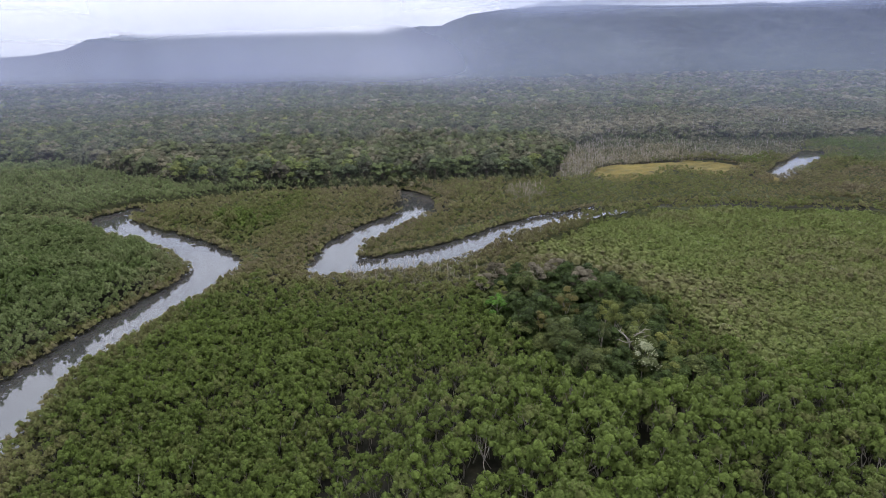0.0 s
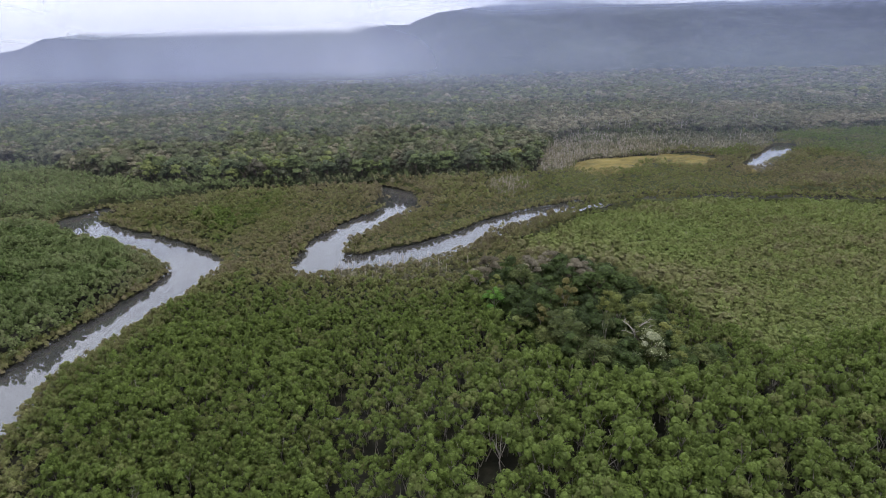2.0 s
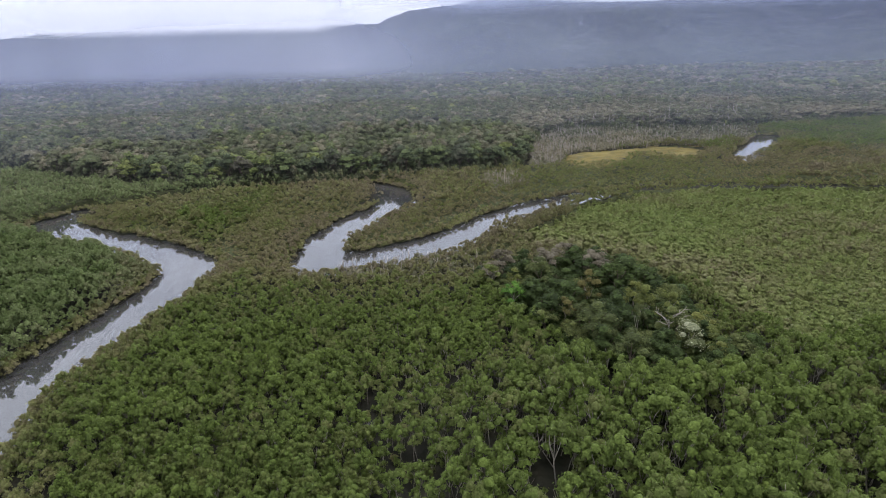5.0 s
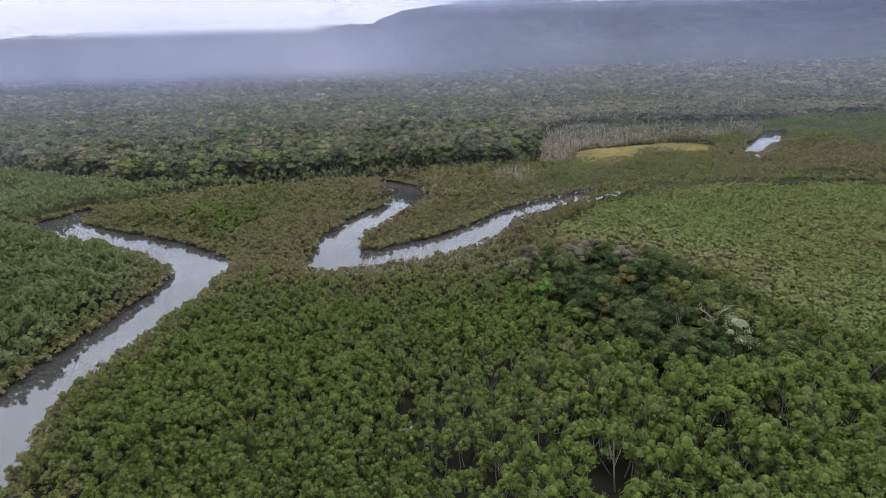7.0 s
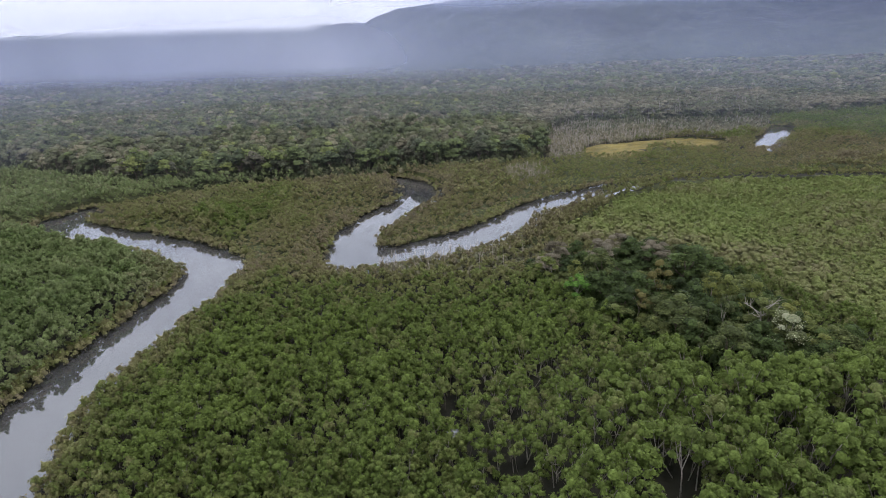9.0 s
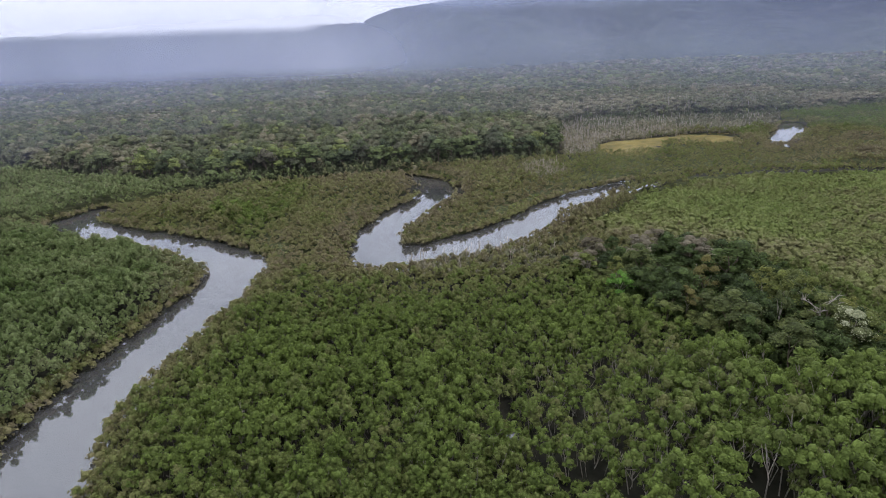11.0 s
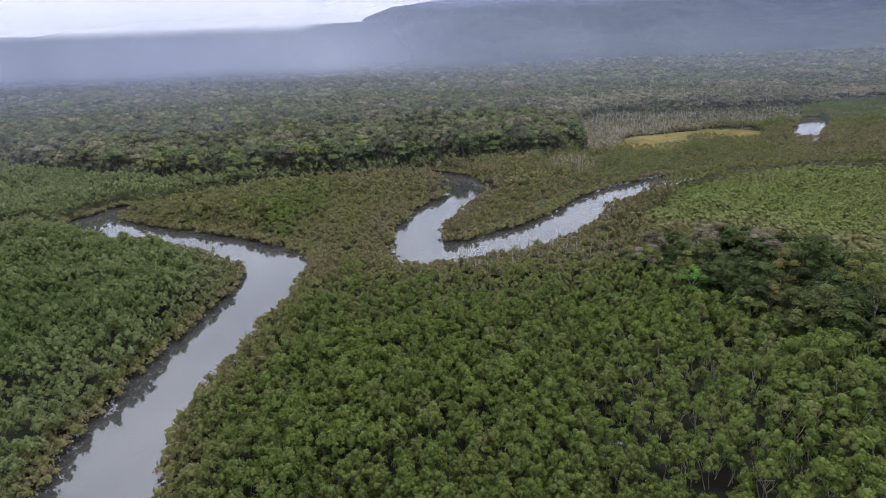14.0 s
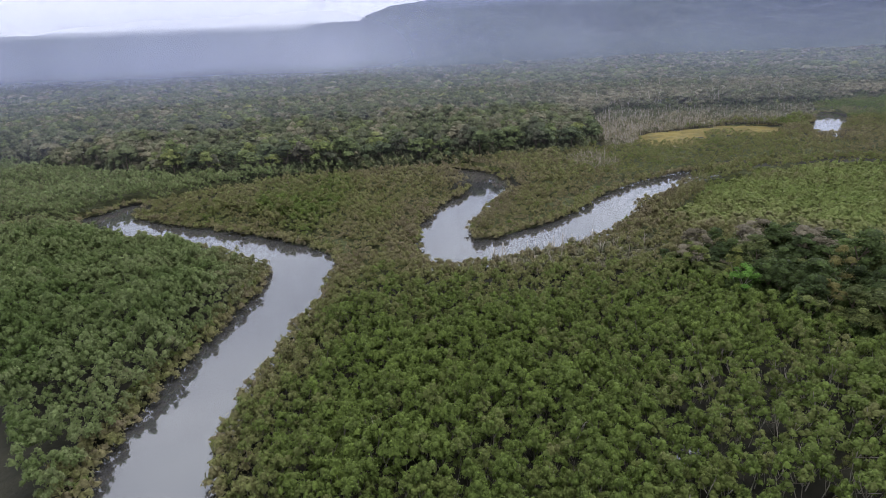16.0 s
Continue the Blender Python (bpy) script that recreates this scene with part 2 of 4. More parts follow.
def mesh_from(name, verts, tris, mats, tone=None, index=None, smooth=True):
    """A triangle mesh from arrays; tone is one value a vertex, index one material slot a triangle."""
    me = bpy.data.meshes.new(name)
    verts, tris = np.asarray(verts, np.float32), np.asarray(tris, np.int32)
    me.vertices.add(len(verts))
    me.vertices.foreach_set("co", verts.ravel())
    me.loops.add(tris.size)
    me.loops.foreach_set("vertex_index", tris.ravel())
    me.polygons.add(len(tris))
    me.polygons.foreach_set("loop_start", np.arange(0, tris.size, 3, dtype=np.int32))
    if index is not None:
        me.polygons.foreach_set("material_index", np.asarray(index, np.int32))
    me.polygons.foreach_set("use_smooth", np.full(len(tris), smooth, dtype=bool))
    if tone is not None:
        at = me.attributes.new("tone", "FLOAT", "POINT")
        at.data.foreach_set("value", np.asarray(tone, np.float32))
    for mt in mats:
        me.materials.append(mt)
    me.update(calc_edges=True)
    return me


def part(name, me, parent, label=""):
    ob = new(name, me)
    ob.parent = parent
    return tagged(ob, label)


def join(pieces):
    """Several (verts, tris) as one."""
    vs, ts, at = [], [], 0
    for v, t in pieces:
        vs.append(v)
        ts.append(t + at)
        at += len(v)
    return np.concatenate(vs), np.concatenate(ts)


def tuft(rng, sides):
    """One rounded, uneven tuft of foliage of unit radius."""
    v = [(0, 0, rng.uniform(0.9, 1.1))]
    for polar, rough in ((0.75, 0.12), (1.5, 0.17)):
        off = rng.uniform(0, 1)
        for k in range(sides):
            a, q = 2 * math.pi * (k + off) / sides, 1 + rng.uniform(-rough, rough)
            v.append((math.sin(polar) * math.cos(a) * q, math.sin(polar) * math.sin(a) * q, math.cos(polar) * q))
    if sides > 6:
        v.append((0, 0, -0.6))
    t = []
    for k in range(sides):
        a, b = 1 + k, 1 + (k + 1) % sides
        t += [(0, a, b), (a, a + sides, b + sides), (a, b + sides, b)]
        if sides > 6:
            t.append((a + sides, 2 * sides + 1, b + sides))
    return np.array(v), np.array(t)


def crown(rng, radius, height, lobes, leaves, leaf, flat=0.75, spread=0.7, sides=5, puff=(0.42, 0.6), droop=0.8, jumble=0.17, stray=(0.88, 1.3)):
    """A crown of rounded tufts with loose leaf sprays standing off them; the outer tufts hang lower."""
    pieces = []
    for i in range(lobes):
        a = i * 2.39996 + rng.uniform(-0.6, 0.6)
        q = math.sqrt((i + 0.35) / lobes) * spread * rng.uniform(0.75, 1.15)
        c = np.array([math.cos(a) * q * radius, math.sin(a) * q * radius, height * (0.72 - droop * q * q + rng.uniform(-jumble, jumble))])
        lr = radius * rng.uniform(*puff)
        size = np.array([lr, lr, lr * flat])
        v, t = tuft(rng, sides)
        pieces.append((v * size * (0.86 if leaves else 1.0) + c, t))
        if leaves:
            z = rng.uniform(-0.3, 1.0, leaves)
            th = rng.uniform(0, 2 * np.pi, leaves)
            w = np.sqrt(1 - z * z)
            d = np.stack([w * np.cos(th), w * np.sin(th), z], 1)
            p = c + d * size * rng.uniform(*stray, (leaves, 1))
            nrm = d * 0.75 + (0, 0, 0.5) + rng.normal(0, 0.3, (leaves, 3))  # leaf sprays lie rather level
            nrm /= np.linalg.norm(nrm, axis=1, keepdims=True)
            u = np.cross(nrm, rng.normal(0, 1, (leaves, 3)))
            u /= np.linalg.norm(u, axis=1, keepdims=True)
            w2 = np.cross(nrm, u)
            s = leaf * rng.uniform(0.7, 1.3, (leaves, 1))
            tri = np.stack([p + u * s, p - u * s * 0.6 + w2 * s * 0.8, p - u * s * 0.5 - w2 * s * 0.8], 1).reshape(-1, 3)
            pieces.append((tri, np.arange(leaves * 3).reshape(-1, 3)))
    return join(pieces)


def tube(points, radii, sides=4):
    """A tapered stem through the points."""
    pts = np.asarray(points, float)
    vs = []
    for i, p in enumerate(pts):
        d = pts[min(i + 1, len(pts) - 1)] - pts[max(i - 1, 0)]
        d /= np.linalg.norm(d)
        u = np.cross(d, (0.3, 0.9, 0.2))
        u /= np.linalg.norm(u)
        v = np.cross(d, u)
        for k in range(sides):
            a = 2 * math.pi * k / sides
            vs.append(p + radii[i] * (math.cos(a) * u + math.sin(a) * v))
    ts = []
    for i in range(len(pts) - 1):
        for k in range(sides):
            a, b = i * sides + k, i * sides + (k + 1) % sides
            ts += [(a, b, b + sides), (a, b + sides, a + sides)]
    return np.array(vs), np.array(ts)


def stems(rng, height, radius, reach, limbs, bend=0.06):
    """Trunk and limbs of a small tree: a list of tubes, the trunk first."""
    mid = np.array([rng.normal(0, bend), rng.normal(0, bend), 0.45]) * height
    top = np.array([rng.normal(0, bend), rng.normal(0, bend), 0.8]) * height
    made = [tube([(0, 0, -0.4), mid, top], [radius, radius * 0.75, radius * 0.35])]
    for i in range(limbs):
        a = rng.uniform(0, 6.28)
        root = mid + (top - mid) * rng.uniform(0.0, 0.5)
        tip = root + np.array([math.cos(a) * reach, math.sin(a) * reach, height * rng.uniform(0.25, 0.42)])
        made.append(tube([root, (root + tip) / 2 + rng.normal(0, 0.08 * reach, 3), tip], [radius * 0.6, radius * 0.45, radius * 0.2]))
    return made


# ---- plan: rivers and stands ----
RIVERS = [  # x, y, width
    [(-76, 23.6, 17), (-84, 59.1, 18), (-91, 79.1, 16), (-95, 101.1, 14.5), (-92.6, 124.5, 15), (-90, 145, 14.5), (-88.4, 161.4, 16), (-89.9, 172.5, 17), (-101.5, 183, 17),
     (-116, 194.6, 14.5), (-132.8, 202, 16), (-149.5, 211, 17), (-161, 219, 17), (-167, 229, 13), (-163, 241, 9)],
    [(-53.8, 168.1, 10.3), (-52.9, 180.6, 15.4), (-52.9, 196.1, 15.4), (-46.6, 217.4, 16.5), (-37.2, 236, 16), (-35, 253, 16), (-39.5, 269.2, 13.5), (-48.1, 280.8, 7.2)],
    [(-51.8, 174.5, 15.4), (-41.6, 175.3, 17.6), (-28.1, 180.6, 18.8), (-10.3, 194.7, 19), (2.4, 212.8, 18.2), (21.9, 232.9, 18.4), (42.8, 249.2, 12.5), (57, 257.5, 4), (70, 264, 2.4), (92.9, 266.5, 2.4), (128.4, 264, 2.4),
     (166, 256.5, 2.4), (248.4, 241, 2.4)],
    [(137, 320, 9), (147, 335, 13), (158, 351, 14), (169, 366, 14), (179, 381, 14), (186, 394, 12)],
    [(-163, 229, 8), (-151.4, 243.5, 6), (-128, 260, 5.5), (-94.3, 273, 5), (-64.4, 279.7, 4.1), (-48.1, 278.7, 5.2)],
    [(-164, 219.5, 5), (-178, 219.5, 2), (-211, 217, 1.6), (-300, 208, 1.6)],
    [(-300, 262, 3), (-240, 268, 3), (-212, 279, 3), (-196, 290, 3)],
]


def smooth_line(points, steps=6):
    p = np.array(points, float)
    p = np.concatenate([[2 * p[0] - p[1]], p, [2 * p[-1] - p[-2]]])
    out = []
    for i in range(1, len(p) - 2):
        for s in np.linspace(0, 1, steps, endpoint=False):
            a, b, c, d = p[i - 1], p[i], p[i + 1], p[i + 2]
            out.append(0.5 * (2 * b + (c - a) * s + (2 * a - 5 * b + 4 * c - d) * s * s + (3 * b - a - 3 * c + d) * s ** 3))
    out.append(p[-2])
    return np.array(out)


LINES = [smooth_line(r) for r in RIVERS]


def lumps(x, y, scale, seed):
    """Smooth cheap noise in -1..1."""
    x, y = np.asarray(x) / scale, np.asarray(y) / scale
    s = np.sin(x * 1.7 + y * 0.6 + seed) + np.sin(-x * 0.9 + y * 1.9 + seed * 2.3) + np.sin(x * 3.1 - y * 2.2 + seed * 1.7) * 0.6 + np.sin(x * 2.3 + y * 4.1 + seed * 3.1) * 0.5
    return s / 2.6


def bank_distance(x, y):
    """Metres from the nearest waterline, negative in the water."""
    x, y = np.asarray(x, float), np.asarray(y, float)
    best = np.full(x.shape, 1e6)
    for line in LINES:
        for (ax, ay, aw), (bx, by, bw) in zip(line[:-1], line[1:]):
            dx, dy = bx - ax, by - ay
            t = np.clip(((x - ax) * dx + (y - ay) * dy) / (dx * dx + dy * dy), 0, 1)
            best = np.minimum(best, np.hypot(x - ax - t * dx, y - ay - t * dy) - (aw + (bw - aw) * t) / 2)
    return best + lumps(x, y, 6, 1.0) * 0.9


def inside(poly, x, y):
    x, y = np.asarray(x, float), np.asarray(y, float)
    hit = np.zeros(x.shape, bool)
    for (ax, ay), (bx, by) in zip(poly, poly[1:] + poly[:1]):
        if ay != by:
            hit ^= ((ay > y) != (by > y)) & (x < (bx - ax) * (y - ay) / (by - ay) + ax)
    return hit


SEDGE = [(47, 318), (52, 340), (64, 352), (80, 354), (92, 357), (110, 362), (122, 360), (131, 350), (129, 340), (118, 326), (108, 324), (98, 335), (88, 341), (82, 330), (78, 316), (66, 312), (55, 313)]
DEAD_STAND = [(22, 303), (44, 316), (49.4, 334.9), (87, 358.3), (117.6, 368.8), (136.9, 357.1), (171.4, 380.8), (203.2, 435.2), (122.5, 447.7), (64, 445.2), (38.1, 418.2)]
GLADE = [(126, 450), (138, 458), (156, 461), (165, 454), (150, 448), (138, 446)]
HILL = [(-5, 157.6), (2.3, 135.3), (12.5, 118.5), (19.5, 104.9), (33, 101.1), (49.9, 104.5), (46.5, 114), (43.6, 124), (44, 145), (36, 160), (15.5, 164)]
SCRUB = [(9, 185.7), (21.9, 208.3), (43.9, 229.8), (68.7, 245.5), (98.7, 252.1), (134.4, 250.3), (183.7, 240.6), (316.4, 196.8), (315.8, 75.6), (171, 114.7), (116.4, 127.7), (90.7, 126.3), (68.9, 116.4), (57.6, 118),
         (49.7, 145.8), (39.6, 166.7), (22, 174)]
def scrub_at(x, y):
    return inside(SCRUB, x + 4 * lumps(x, y, 11, 9.0), y + 4 * lumps(x, y, 9, 13.0))


FRONT_X = [-562, -376, -301, -265, -203, -155, -124, -81, -37, 2, 24, 46, 64, 122, 172, 223, 534]
FRONT_Y = [303, 324, 321, 330, 297, 275, 276, 284, 292, 301, 319, 414, 441, 443, 433, 439, 496]


def front(x):
    return np.interp(x, FRONT_X, FRONT_Y)


def scatter(rng, x0, x1, y0, y1, gap, jitter=0.55):
    """Loosely spaced places in a rectangle."""
    nx, ny = int((x1 - x0) / gap), int((y1 - y0) / (gap * 0.87))
    gx, gy = np.meshgrid(np.arange(nx), np.arange(ny))
    x = x0 + (gx + 0.5 * (gy % 2)) * gap + rng.uniform(-jitter, jitter, gx.shape) * gap
    y = y0 + gy * gap * 0.87 + rng.uniform(-jitter, jitter, gx.shape) * gap
    return x.ravel(), y.ravel()


def in_sector(x, y, margin=4.0):
    """The side of the country that the flight overlooks, from its beginning, middle and end."""
    seen = np.zeros(np.shape(x), bool)
    for ex, ey, left, right in ((9, -2, -45, 32), (-17, 10, -38, 36), (-56, 29, -36, 38)):
        a = np.degrees(np.arctan2(x - ex, y - ey))
        seen |= (a > left - margin) & (a < right + margin)
    return seen


def planted(kinds, rng, x, y, z, scale, tall, tone):
    """Many small trees as arrays: every tree takes one of the kinds (parts of verts, tris, slot) turned and scaled."""
    vs, ts, tn, ix, at = [], [], [], [], 0
    pick = rng.integers(0, len(kinds), len(x))
    turn = rng.uniform(0, 6.2832, len(x))
    for k, parts in enumerate(kinds):
        sel = pick == k
        count = int(sel.sum())
        if not count:
            continue
        c, s = np.cos(turn[sel])[:, None], np.sin(turn[sel])[:, None]
        for v, t, slot in parts:
            px = (v[None, :, 0] * c - v[None, :, 1] * s) * scale[sel][:, None] + x[sel][:, None]
            py = (v[None, :, 0] * s + v[None, :, 1] * c) * scale[sel][:, None] + y[sel][:, None]
            pz = v[None, :, 2] * tall[sel][:, None] + z[sel][:, None]
            vs.append(np.stack([px, py, pz], 2).reshape(-1, 3))
            ts.append((t[None] + (np.arange(count) * len(v))[:, None, None]).reshape(-1, 3) + at)
            tn.append(np.repeat(tone[sel], len(v)))
            ix.append(np.full(count * len(t), slot))
            at += count * len(v)
    return np.concatenate(vs), np.concatenate(ts), np.concatenate(tn), np.concatenate(ix)


# ---- ground, water ----
def steps_out(a, b, fine, end, growth=1.18):
    s = list(np.arange(a, b + 0.01, fine))
    g = fine
    while s[-1] < end:
        g *= growth
        s.append(s[-1] + g)
    g = fine
    while s[0] > -end:
        g *= growth
        s.insert(0, s[0] - g)
    return np.array(s)


def grid_mesh(name, xs, ys, height, mat):
    gx, gy = np.meshgrid(xs, ys)
    v = np.stack([gx, gy, height(gx, gy)], 2).reshape(-1, 3)
    i, j = np.meshgrid(np.arange(len(xs) - 1), np.arange(len(ys) - 1))
    a = (j * len(xs) + i).ravel()
    n = len(xs)
    t = np.concatenate([np.stack([a, a + 1, a + n + 1], 1), np.stack([a, a + n + 1, a + n], 1)])
    return mesh_from(name, v, t, [mat], smooth=True)


def gap_at(x, y):
    """Above 1 where the canopy stands open over standing water."""
    return lumps(x, y, 5.2, 11.0) + 0.5 * lumps(x, y, 2.3, 2.0) + np.where((x > -27) & (y < 118), 0.42, 0.0)


def ground_height(x, y):
    d = np.full(x.shape, 1e3)
    near = (np.abs(x) < 420) & (y > -60) & (y < 470)
    d[near] = bank_distance(x[near], y[near])
    land = 0.22 + 0.20 * lumps(x, y, 9, 4.0) + 0.10 * lumps(x, y, 3.1, 7.0)
    land = np.where(near, land - 0.45 * np.clip(gap_at(x, y) * 4 - 5.1, 0, 1), 0.35)
    rise = np.clip((d + 1.5) / 3.0, 0, 1)
    bed = -1.6 + (land + 1.6) * rise * rise * (3 - 2 * rise)
    bed = np.where(((x > 64) & (y > 225) & (y < 292)) | (x < -173), np.maximum(bed, 0.08), bed)  # creek beds raised above water: dark mud gives their shaded line, without bright reflections
    return np.where(d > 60, np.maximum(land, 0.1), bed)


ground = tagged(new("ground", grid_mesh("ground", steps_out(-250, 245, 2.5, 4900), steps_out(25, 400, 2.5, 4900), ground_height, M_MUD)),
                "wet mangrove mud flat between the river arms, darkened as canopy shade", "ground", kind="structure")
water = tagged(new("water", grid_mesh("water", np.linspace(-419, 419, 9), np.linspace(-59, 469, 7), lambda x, y: 0 * x, M_WATER)),
               "calm grey silty river water reflecting the clouds", "river", kind="structure")

# ---- golden sedge clearing ----
def sedge_height(x, y):
    return np.where(inside(SEDGE, x + 2.5 * lumps(x, y, 7, 4.0), y + 2.5 * lumps(x, y, 6, 8.0)), 0.75 + 0.3 * lumps(x, y, 2.5, 2.0) + 0.35 * lumps(x, y, 9, 5.0), 0.2)


sedge = tagged(new("sedge_meadow", grid_mesh("sedge_meadow", np.arange(46, 140, 1.2), np.arange(306, 369, 1.2), sedge_height, M_GRASS)),
               "golden yellow sedge meadow beside the dead trees", "grass", kind="stuff")

tagged(new("glade_grass", grid_mesh("glade_grass", np.arange(122, 170, 1.5), np.arange(442, 466, 1.5),
                                    lambda x, y: np.where(inside(GLADE, x, y), 1.0 + 0.3 * lumps(x, y, 3, 1.0), -0.6), M_GRASS)),
       "small golden grass glade in the forest", "grass", kind="stuff")

# ---- mountains, cloud and mist ----


def mountain(name, az0, az1, base, crest, high, label, rows=46, seed=3.0):
    """A wooded range between two bearings; base, crest and high are (bearing, metres) profiles."""
    az = np.radians(np.linspace(az0, az1, 240))
    deg = np.degrees(az)
    b, c, h = np.interp(deg, *base) - 20, np.interp(deg, *crest), np.interp(deg, *high)
    s = np.linspace(0, 1.25, rows)[:, None]
    r = b + (c - b) * s
    x, y = r * np.sin(az), r * np.cos(az)
    prof = np.where(s < 1, np.sin(np.clip(s, 0, 1) * np.pi / 2) ** 1.6, 1 - (s - 1) * 1.6)
    gully = np.abs(lumps(x, y, 210, seed)) * 0.28 + lumps(x, y, 85, seed + 2) * 0.07 + lumps(x, y, 31, seed + 5) * 0.035
    z = h * prof * (1 - gully * np.sin(np.clip(s, 0, 1) * np.pi) * 0.9) + lumps(x, y, 23, seed) * 2 * np.minimum(s * 6, 1) - 6 * (s < 0.01)
    v = np.stack([x, y, z], 2).reshape(-1, 3)
    n = len(az)
    i, j = np.meshgrid(np.arange(n - 1), np.arange(rows - 1))
    a = (j * n + i).ravel()
    t = np.concatenate([np.stack([a, a + 1, a + n + 1], 1), np.stack([a, a + n + 1, a + n], 1)])
    return tagged(new(name, mesh_from(name, v, t, [M_HILL], smooth=True)), label, "mountain", kind="structure")


FOOT_AT, FOOT = [-64, -43, -30, -10, 3, 15, 30, 64], [1500, 1450, 1220, 1070, 1050, 1180, 1280, 1300]  # where the plain ends, by bearing
mountain("mountain_far", -64, 6, (FOOT_AT, FOOT), ([-64, 6], [3400, 3300]),
         ([-64, -50, -46, -42, -40, -38, -36.5, -34, -30, -20, 6], [110, 105, 80, 62, 70, 90, 130, 148, 158, 166, 172]), "hazy blue wooded ridge with its top in cloud", seed=1.0)
mountain("mountain_near", -12, 64, (FOOT_AT, FOOT), ([-12, 0, 13, 27, 45, 64], [1950, 1950, 2100, 2500, 3000, 3300]),
         ([-12, -9, -7, -6, -4.5, -3, -1, 3, 64], [20, 75, 128, 142, 158, 163, 172, 190, 215]), "dark blue wooded massif rising into low cloud", seed=5.0)


def cloud_deck():
    az = np.radians(np.linspace(-70, 70, 120))
    r = np.concatenate([np.linspace(1000, 3000, 64), np.linspace(3050, 4950, 20)])[:, None]
    x, y = r * np.sin(az), r * np.cos(az)
    sag = np.interp(np.degrees(az), [-37.5, -33, -12, -9.5], [0, 1, 1, 0])  # the cloud hangs lower over the far ridge, and frays out on its slope
    step = np.clip((r - 1100) / 500, 0, 1)
    z = 166 + 1.2 * lumps(x, y, 420, 2.0) - 55 * sag * step * step * (3 - 2 * step)
    v = np.stack([x, y, z], 2).reshape(-1, 3)
    fray = np.clip((r - 1660 - 60 * lumps(x, y, 260, 4.0)) / 720, 0, 1)
    tone = ((1 - sag) * np.clip((r - 1500) / 500, 0, 1) + sag * np.clip((r - 1000) / 90, 0, 1) * (1 - fray) ** 1.5).ravel()
    n = len(az)
    i, j = np.meshgrid(np.arange(n - 1), np.arange(len(r) - 1))
    a = (j * n + i).ravel()
    t = np.concatenate([np.stack([a, a + 1, a + n + 1], 1), np.stack([a, a + n + 1, a + n], 1)])
    return tagged(new("cloud", mesh_from("cloud", v, t, [M_CLOUD], tone=tone, smooth=True)), "pale low cloud deck hiding the mountain tops", "cloud", kind="structure")


cloud_deck()


def mist(radius, low, high, top, density, thick, colour, streak=0.006):
    """A standing tinted sheet painted as mist and haze; thick is a (bearing, share) profile."""
    deg = np.linspace(-68, 68, 110)
    az = np.radians(deg)
    zs = np.linspace(0, top, 10)[:, None]
    r = np.interp(deg, *radius) + 12 * np.sin(az * 31)
    x, y = r * np.sin(az) + 0 * zs, r * np.cos(az) + 0 * zs
    v = np.stack([x, y, zs + 0 * x], 2).reshape(-1, 3)
    tone = (np.interp(deg, *thick) + 0 * zs).ravel()
    n = len(az)
    i, j = np.meshgrid(np.arange(n - 1), np.arange(len(zs) - 1))
    a = (j * n + i).ravel()
    t = np.concatenate([np.stack([a, a + 1, a + n + 1], 1), np.stack([a, a + n + 1, a + n], 1)])
    mat = vapour_material("mist_haze_tint", colour, low, high, top, density, streak)
    ob = new("mist", mesh_from("mist", v, t, [mat], tone=tone, smooth=True))
    return tagged(ob, "tinted sheet painted as lilac-grey mist and haze before forest and mountains", "mist", kind="structure")


# sheet colours carry the blue and pale cast of distant haze
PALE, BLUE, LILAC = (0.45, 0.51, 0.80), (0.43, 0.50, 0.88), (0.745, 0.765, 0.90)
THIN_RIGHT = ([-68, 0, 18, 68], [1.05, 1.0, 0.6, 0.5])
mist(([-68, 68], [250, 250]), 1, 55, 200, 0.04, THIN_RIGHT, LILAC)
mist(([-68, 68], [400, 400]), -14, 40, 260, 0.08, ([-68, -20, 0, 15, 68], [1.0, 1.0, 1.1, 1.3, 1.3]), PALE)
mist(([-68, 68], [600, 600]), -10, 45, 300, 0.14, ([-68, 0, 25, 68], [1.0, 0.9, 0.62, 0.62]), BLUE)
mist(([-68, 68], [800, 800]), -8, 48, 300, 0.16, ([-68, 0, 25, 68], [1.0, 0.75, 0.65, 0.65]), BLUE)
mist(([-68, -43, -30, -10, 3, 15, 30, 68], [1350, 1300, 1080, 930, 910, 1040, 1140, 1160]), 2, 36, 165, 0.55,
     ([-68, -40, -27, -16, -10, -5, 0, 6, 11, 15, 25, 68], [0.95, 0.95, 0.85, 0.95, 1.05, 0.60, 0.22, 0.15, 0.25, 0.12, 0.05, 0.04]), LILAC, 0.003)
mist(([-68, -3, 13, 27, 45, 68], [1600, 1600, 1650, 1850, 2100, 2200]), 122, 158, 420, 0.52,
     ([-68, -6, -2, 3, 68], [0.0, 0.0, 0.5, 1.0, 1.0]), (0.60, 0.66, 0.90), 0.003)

# ---- mangroves ----
rng = np.random.default_rng(7)


def mangrove_kind(r, lobes, leaves, leaf, limbs, sides=5, puff=(0.34, 0.52), rise=3.4, droop=1.05):
    """One mangrove of unit size: 6 m tall, crown about 3 m across; crown and stems as arrays."""
    cv, ct = crown(r, 1.5, rise, lobes, leaves, leaf, flat=1.0, spread=0.84, sides=sides, puff=puff, droop=droop)
    cv = cv + (0, 0, 2.5 + 0.72 * (3.4 - rise))
    parts = [(cv, ct, 0)]
    if limbs:
        sv, st = join(stems(r, 5.0, 0.085, 0.9, limbs, 0.12))
        parts.append((sv, st, 1))
    return parts


